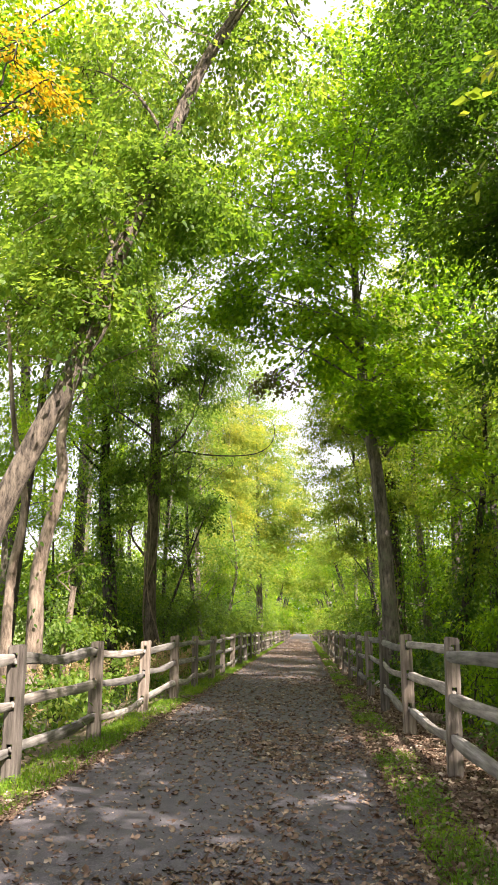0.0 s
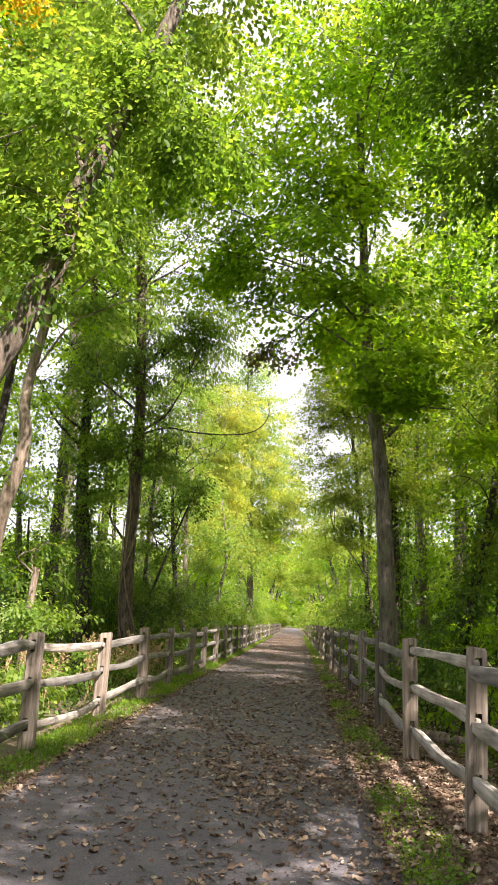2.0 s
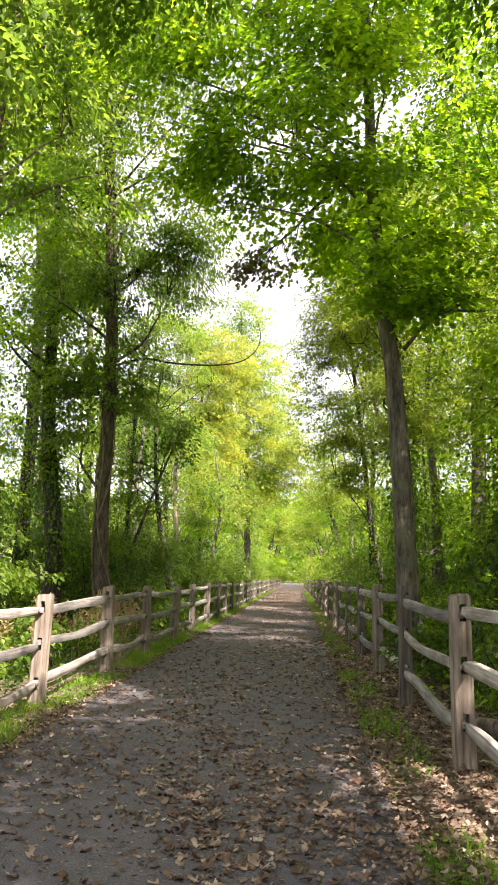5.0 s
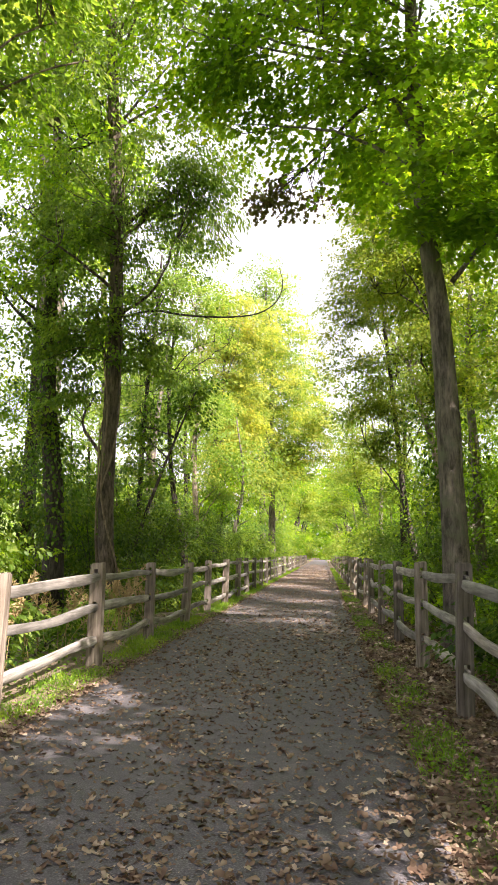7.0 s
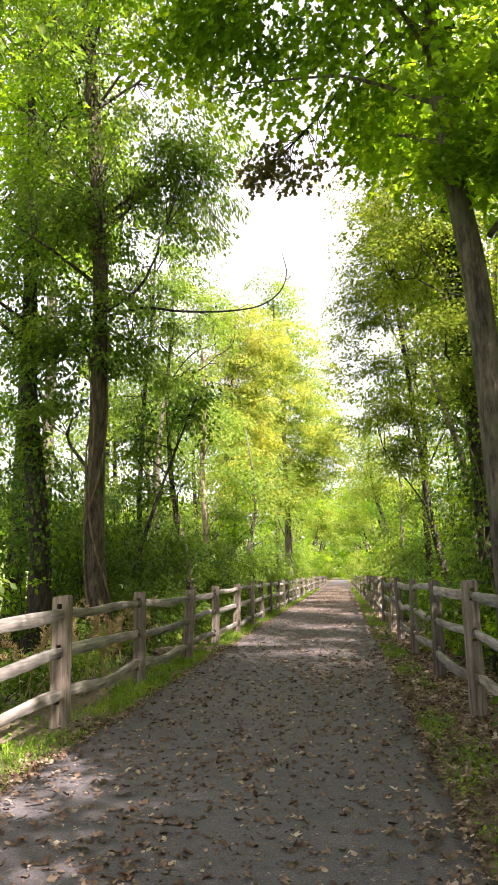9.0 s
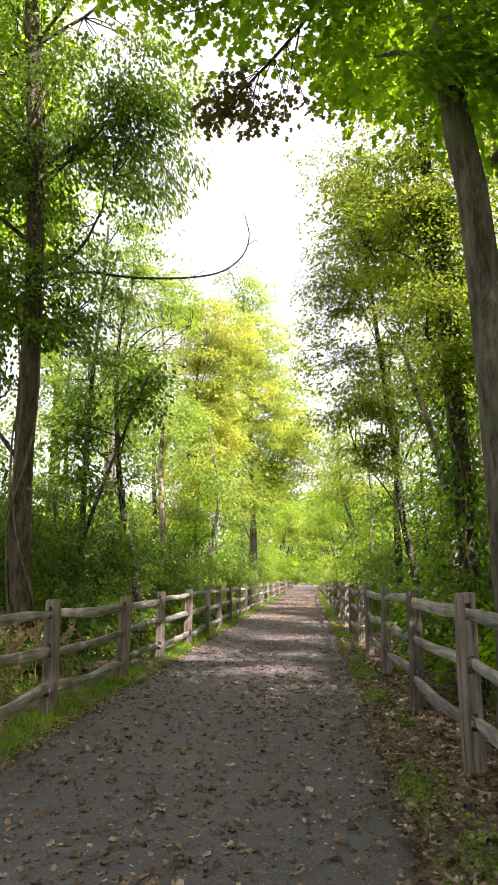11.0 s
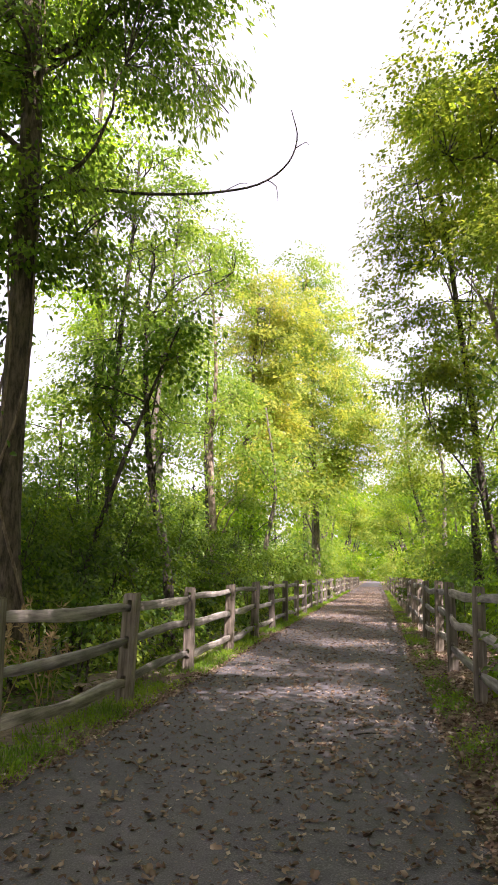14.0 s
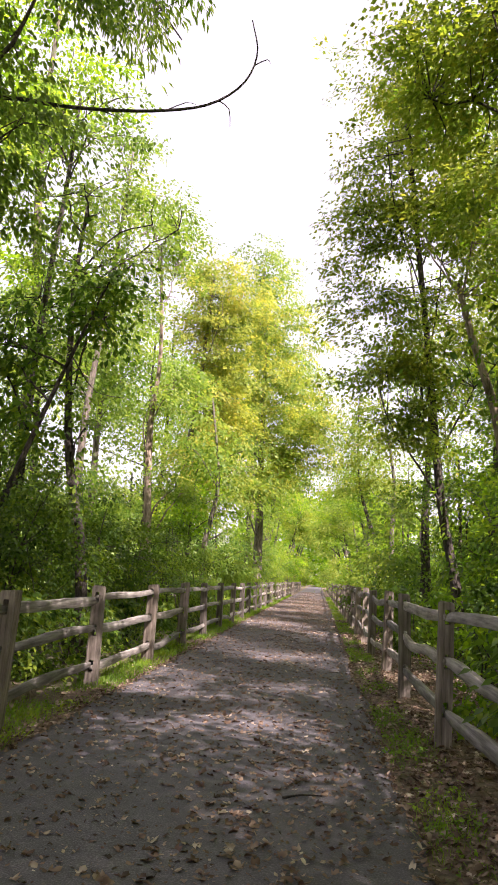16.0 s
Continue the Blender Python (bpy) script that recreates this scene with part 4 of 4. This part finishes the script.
def ground_cover():
    """Low leaves carpeting the soil behind both fences."""
    rng = np.random.default_rng(51)
    n = 90000
    side = rng.integers(0, 2, n) * 2 - 1
    y = 1.5 + 60 * rng.uniform(0, 1, n) ** 1.4
    d = np.where(rng.uniform(0, 1, n) < 0.75, rng.gamma(1.6, 1.1, n) + 0.12, rng.uniform(2, 13, n))
    y = np.where(d > 5, rng.uniform(-6, 50, n), y)
    x = np.where(side < 0, FENCE_L - d, FENCE_R + 0.35 + d)
    clump = np.sin(x * 2.1 + 1.3 * np.sin(y * 1.7)) * np.sin(y * 2.6 + x)
    keep = rng.uniform(-1.1, 0.9, n) < clump
    x, y, side, d = x[keep], y[keep], side[keep], d[keep]
    n = len(x)
    at = np.stack([x, y, ground_z(x, y) + rng.gamma(1.6, 0.075, n)], 1)
    bag = Bag()
    tip = rng.normal(0, 1, (n, 3)) * [1, 1, 0.35]
    leaves(bag, KITE, at, rng.uniform(0.04, 0.09, n) * np.clip(0.7 + d * 0.22, 1, 2.6), tip, np.array([0, 0, 1.0]) + rng.normal(0, 0.4, (n, 3)))
    tagged(new("ground_cover", bag.mesh("ground_cover", G_SHRUB)), "low green leaves carpeting the woodland floor", "undergrowth", kind="stuff")


def grass():
    rng = np.random.default_rng(52)
    bag = Bag()
    for lo, hi, n, tall, bare in ((-2.62, -1.9, 62000, 0.085, -0.55), (0.98, 1.5, 56000, 0.065, -0.45)):
        x = rng.uniform(lo, hi, n)
        y = 2 + 88 * rng.uniform(0, 1, n) ** 1.7
        edge = np.minimum(x - lo, hi - x) / (hi - lo) * 2
        lump = np.sin(y * 1.15 + 3 * x) * np.sin(y * 0.47 + 1.7) + 0.6 * np.sin(y * 3.1 - 5 * x)
        lump = lump + (np.clip((10 - y) / 4, 0, 1) * 1.2 - 0.35 * (y > 11) if lo > 0 else 0.25)
        keep = (lump + rng.normal(0, 0.35, n) > bare) & (rng.uniform(0, 0.55, n) < edge)
        x, y, lump = x[keep], y[keep], lump[keep]
        m = len(x)
        at = np.stack([x, y, np.maximum(ground_z(x, y), 0.0) - 0.005], 1)
        tip = np.array([0, 0, 1.0]) + rng.normal(0, 0.55, (m, 3)) * [1, 1, 0.2]
        leaves(bag, BLADE, at, tall * rng.uniform(0.35, 1.3, m) * (0.8 + 0.35 * np.clip(lump, -1, 1)) * (1 + y * 0.008), tip, rng.normal(0, 1, (m, 3)))
        k = int(m * 0.3)
        sel = rng.permutation(m)[:k]
        leaves(bag, KITE, at[sel] + np.stack([0 * x[sel], 0 * x[sel], rng.uniform(0.01, 0.08, k)], 1), rng.uniform(0.02, 0.05, k), rng.normal(0, 1, (k, 3)) * [1, 1, 0.4], np.array([0, 0, 1.0]) + rng.normal(0, 0.4, (k, 3)))
    tagged(new("grass", bag.mesh("grass", G_GRASS)), "tufts of bright green grass along the trail edges", "grass", kind="stuff")


def litter():
    rng = np.random.default_rng(53)
    bag = Bag()

    def scatter(x, y, z, small, big):
        n = len(x)
        at = np.stack([x, y, z], 1)
        up = np.array([0, 0, 1.0]) * np.where(rng.uniform(0, 1, n) < 0.75, 1, -1)[:, None] + rng.normal(0, 0.28, (n, 3))
        at[:, 2] += np.where(up[:, 2] < 0, 0.016, 0.002)
        size, tip = np.clip(small + rng.gamma(1.25, (big - small) * 0.3, n), small, big * 1.1), rng.normal(0, 1, (n, 3)) * [1, 1, 0.12]
        little = (size < 0.040) | (y > 27)
        for which, shape in ((little, DRY_SMALL), (~little, DRY_LOBED)):
            leaves(bag, shape, at[which], size[which], tip[which], up[which])

    # on the asphalt: drifts along the middle and the right, thin elsewhere
    n = 200000
    x, y = rng.uniform(PATH_L, PATH_R, n), 1.5 + 80 * rng.uniform(0, 1, n) ** 1.7
    drift = np.exp(-((x + 0.15 + 0.35 * np.sin(y * 0.5)) / 0.55) ** 2) + 1.2 * np.exp(-((x - PATH_R) / 0.3) ** 2) + 0.9 * np.exp(-((x - PATH_L) / 0.2) ** 2)
    lump = 0.5 + 0.5 * np.sin(y * 1.9 + 2.2 * np.sin(x * 2.3)) * np.sin(x * 4.1 + y * 0.8)
    band = 0.6 + 0.95 * np.exp(-((y - 12.2) / 2.2) ** 2) + 0.5 * np.exp(-((y - 5.5) / 1.5) ** 2) + 0.75 * np.clip((y - 14) / 3, 0, 1)
    keep = rng.uniform(0, 1, n) < np.clip((0.25 + 0.95 * drift * lump * (1 - 0.7 * np.clip((y - 14) / 3, 0, 1))) * band, 0, 1) * 0.85
    x, y = x[keep], y[keep]
    scatter(x, y, np.full(len(x), 0.02), 0.014, 0.060)
    # farther on a brown carpet of small ones imitates the warm tone of sunlit asphalt
    n = 42000
    x, y = rng.normal(-0.5, 0.9, n), 26 + 90 * rng.uniform(0, 1, n) ** 1.2
    ok = (x > PATH_L) & (x < PATH_R) & (rng.uniform(0, 1, n) < 0.85 * np.clip((y - 28) / 20, 0, 1)) & (np.sin(y * 1.3 + 2 * np.sin(x * 2)) > -0.6)
    scatter(x[ok], y[ok], np.full(int(ok.sum()), 0.022), 0.03, 0.075)
    # beside it, up to the fences and beyond
    n = 76000
    x, y = rng.uniform(PATH_R - 0.05, FENCE_R + 1.6, n), 2 + 46 * rng.uniform(0, 1, n) ** 1.5
    scatter(x, y, np.maximum(ground_z(x, y), -0.5) + 0.012, 0.025, 0.072)
    n = 14000
    x, y = PATH_L - np.abs(rng.normal(0, 0.22, n)) + 0.08, 2 + 60 * rng.uniform(0, 1, n) ** 1.6
    scatter(x, y, np.maximum(ground_z(x, y), 0) + 0.01, 0.02, 0.06)
    tagged(new("fallen_leaves", bag.mesh("fallen_leaves", LITTER)), "dry brown and tan leaves fallen on the trail, far ones standing in for sunlit asphalt", "leaves", kind="stuff")


def dry_weed(x, y, h, sd):
    rng = np.random.default_rng(sd)
    top = tagged(new("dry_weed"), "dry tan weed stalk with feathery head", "weed", "dry weeds behind the fence")
    top.location = (x, y, float(ground_z(x, y)))
    for k in range(4):
        bag, head = Bag(), Bag()
        e = np.array([rng.normal(0, 0.22), rng.normal(0, 0.22), h * rng.uniform(0.7, 1.0)])
        ln = smooth_line([(rng.normal(0, 0.04), rng.normal(0, 0.04), -0.02), e * [0.4, 0.4, 0.6], e], 12)
        bag.add(*tube(ln, np.linspace(0.006, 0.002, 12), 4))
        m = 60
        i = rng.integers(6, 12, m)
        leaves(head, LANCE, ln[i] + rng.normal(0, 0.008, (m, 3)), rng.uniform(0.03, 0.10, m), rng.normal(0, 0.8, (m, 3)) + [0, 0, 0.7], rng.normal(0, 1, (m, 3)))
        stalk = child("stalk", bag.mesh("stalk", STRAW), top)
        child("seed_head", head.mesh("seed_head", STRAW), stalk)


ground_cover()
grass()
litter()
wd = random.Random(5)
for i in range(26):
    dry_weed(FENCE_L - wd.uniform(0.25, 1.4), wd.choice((wd.uniform(14.5, 22.5), wd.uniform(14.5, 24), wd.uniform(5, 14))), wd.uniform(0.7, 1.15), 700 + i)

# a small barkless log behind the fence
log_line = smooth_line([(-2.95, 24.6, 0.0), (-2.75, 25.3, 0.02), (-2.62, 26.1, 0.0)], 10)
tagged(new("log", mesh_from("log", *tube(log_line + [0, 0, 0.05], np.full(10, 0.07), 10, np.random.default_rng(3), 0.05), BARK_PALE, True)), "short barkless log lying behind the fence", "log")


right_log = smooth_line([(1.98, 14.5, 0.0), (2.2, 14.2, 0.02), (2.55, 13.9, 0.0)], 10)
tagged(new("log", mesh_from("log", *tube(right_log + [0, 0, 0.05], np.linspace(0.085, 0.06, 10), 10, np.random.default_rng(6), 0.06), BARK_PALE, True)), "tan broken log among fallen leaves behind the fence", "log")
# a thin stick dropped on the asphalt
stick = smooth_line([(0.22, 22.84, 0.03), (0.33, 22.92, 0.034), (0.47, 22.96, 0.03)], 9)
tagged(new("stick", mesh_from("stick", *tube(stick, np.linspace(0.009, 0.004, 9), 6, np.random.default_rng(7), 0.08), BARK_DARK, True)), "thin dark fallen stick lying on the asphalt", "stick")


# ---- split-rail fences ----
def post_mesh(seed, height):
    """A squared, weathered post with three slots cut through it along the fence."""
    rng = random.Random(seed)
    w, d, s = 0.078 + rng.uniform(-0.006, 0.008), 0.072, 0.026
    off = rng.uniform(-0.012, 0.012)
    bend, ph, tip = rng.uniform(0.002, 0.008), rng.uniform(0, 6), rng.uniform(-0.15, 0.15)
    xs = [-w, off - s, off + s, w]
    hs = [height - 0.145, height - 0.535, height - 0.95]
    zs = [-0.12]
    for c in reversed(hs):
        zs += [c - 0.06, c + 0.07]
    zs.append(height)
    bm = bmesh.new()
    grid = {}
    for a, x in enumerate(xs):
        for b, y in enumerate((-d, d)):
            for c, z in enumerate(zs):
                k = 1.0 - 0.05 * z
                grid[a, b, c] = bm.verts.new((x * k + bend * math.sin(2.1 * z + ph), y * k + bend * math.sin(1.7 * z + 2 * ph), z + (tip * x if c == len(zs) - 1 else 0)))
    nz = len(zs) - 1
    full = {(a, c): not (a == 1 and c % 2 == 1) for a in range(3) for c in range(nz)}
    for (a, c), solid in full.items():
        if not solid:
            continue
        bm.faces.new([grid[a, 0, c], grid[a + 1, 0, c], grid[a + 1, 0, c + 1], grid[a, 0, c + 1]])
        bm.faces.new([grid[a, 1, c], grid[a, 1, c + 1], grid[a + 1, 1, c + 1], grid[a + 1, 1, c]])
        for da, ring in ((-1, (a, a)), (1, (a + 1, a + 1))):
            if not full.get((a + da, c), False):
                q = [grid[ring[0], 0, c], grid[ring[0], 0, c + 1], grid[ring[0], 1, c + 1], grid[ring[0], 1, c]]
                bm.faces.new(q if da < 0 else q[::-1])
        for dc, lv in ((-1, c), (1, c + 1)):
            if not full.get((a, c + dc), False):
                q = [grid[a, 0, lv], grid[a, 1, lv], grid[a + 1, 1, lv], grid[a + 1, 0, lv]]
                bm.faces.new(q if dc < 0 else q[::-1])
    bmesh.ops.recalc_face_normals(bm, faces=bm.faces)
    edges = [e for e in bm.edges if all(abs(abs(v.co.x) / (1.0 - 0.05 * v.co.z) - w) < 0.012 for v in e.verts) and len(e.link_faces) == 2 and abs(e.link_faces[0].normal.dot(e.link_faces[1].normal)) < 0.4 and abs(e.verts[0].co.y - e.verts[1].co.y) < 0.02]
    bmesh.ops.bevel(bm, geom=edges + [e for e in bm.edges if all(v.co.z > height - 0.03 for v in e.verts) and e not in edges], offset=0.012, segments=2, affect="EDGES")
    me = bpy.data.meshes.new("post")
    bm.to_mesh(me)
    bm.free()
    me.materials.append(POST_WOOD)
    return me


def rail_mesh(seed, length):
    """A split rail, along z so that the grain runs with it: thick in the middle, hewn thin at both ends, bowed and uneven."""
    rng = np.random.default_rng(seed)
    n = 17
    t = np.linspace(-0.5, 0.5, n)
    end = np.clip((0.5 - np.abs(t)) * length / 0.38, 0, 1)
    end = end * end * (3 - 2 * end)
    sag, wob, ph = rng.normal(-0.012, 0.036), rng.normal(0, 0.013), rng.uniform(0, 6)
    half = 0.024 + (rng.uniform(0.038, 0.055) - 0.024) * end
    upper = half * (1 + 0.16 * np.sin(t * rng.uniform(5, 11) + ph) + 0.035 * rng.standard_normal(n))
    lower = half * (1 + 0.16 * np.sin(t * rng.uniform(5, 11) + 2 * ph) + 0.035 * rng.standard_normal(n))
    wide = (0.018 + (rng.uniform(0.024, 0.034) - 0.018) * end) * (1 + 0.12 * np.sin(t * 7 + 2 * ph) + 0.03 * rng.standard_normal(n))
    cy = sag * (1 - (2 * t) ** 2) + wob * np.sin(t * 7 + ph) * end
    cx = rng.normal(0, 0.02) * (1 - (2 * t) ** 2)
    tw = rng.normal(0, 0.35) * t
    prof = np.array([(-1, -0.94), (-0.86, -1), (0.8, -1), (0.95, -0.9), (rng.uniform(0.7, 1.1), rng.uniform(-0.3, 0.4)), (0.8, 0.92), (0.62, 1), (-0.7, 1), (-0.85, 0.9)])
    k = len(prof)
    px = prof[None, :, 0] * wide[:, None]
    py = np.where(prof[None, :, 1] > 0, prof[None, :, 1] * upper[:, None], prof[None, :, 1] * lower[:, None])
    c, s = np.cos(tw)[:, None], np.sin(tw)[:, None]
    v = np.stack([cx[:, None] + px * c - py * s, cy[:, None] + px * s + py * c, np.repeat((t * length)[:, None], k, 1)], -1).reshape(-1, 3)
    i, j = np.meshgrid(np.arange(n - 1), np.arange(k), indexing="ij")
    q = np.stack([i * k + j, i * k + (j + 1) % k, (i + 1) * k + (j + 1) % k, (i + 1) * k + j], -1).reshape(-1, 4)
    sizes = np.concatenate([np.full(len(q), 4), [k, k]])
    loops = np.concatenate([q.ravel(), np.arange(k)[::-1], (n - 1) * k + np.arange(k)])
    return mesh_from("rail", v, sizes, loops, RAIL_WOOD)


rails = [rail_mesh(800 + i, 3.26) for i in range(26)]
leans = {0: 4.0, 2: 3.5, 4: 4.0, 5: 3.5}
for side, first, spacing, height, label in ((-1, 9.08, 3.03, 1.20, "weathered grey three-rail split-rail fence in dappled sun"), (1, 9.6, 3.09, 1.31, "weathered grey three-rail split-rail fence in tree shade")):
    rng = random.Random(60 + side)
    posts = [post_mesh(900 + 10 * side + i, height) for i in range(6)]
    fence = tagged(new("fence"), label, "fence")
    place = []
    for i in range(-5, 42):
        y = first + spacing * i + rng.uniform(-0.05, 0.05)
        place.append((fence_x(side, y) + rng.uniform(-0.025, 0.025), y, rng.uniform(-0.03, 0.03)))
    for i, (x, y, z) in enumerate(place):
        ob = child("post", posts[rng.randrange(6)], fence)
        lean = leans.get(i - 5, 0) if side < 0 else 0
        ob.matrix_basis = pose(x, y, z, rng.uniform(-1.5, 1.5), rng.uniform(-1.2, 1.2) + lean * 0.5, rng.uniform(-5, 5))
    for i in range(len(place) - 1):
        (x0, y0, z0), (x1, y1, z1) = place[i], place[i + 1]
        for k, down in enumerate((0.145, 0.535, 0.95)):
            ob = child("rail", rails[rng.randrange(len(rails))], fence)
            shift = 0.014 if i % 2 else -0.014
            a = Vector((x0 + shift, y0, z0 + height - down + rng.uniform(-0.03, 0.03)))
            b = Vector((x1 + shift, y1, z1 + height - down + rng.uniform(-0.03, 0.03)))
            along = (b - a).normalized()
            if rng.random() < 0.5:
                along = -along
            across = along.cross(Vector((0, 0, 1))).normalized()
            upward = across.cross(along)
            m = Matrix((across, upward, along)).transposed().to_4x4()
            if m.determinant() < 0:
                m = Matrix((-across, upward, along)).transposed().to_4x4()
            m.translation = (a + b) / 2
            ob.matrix_basis = m
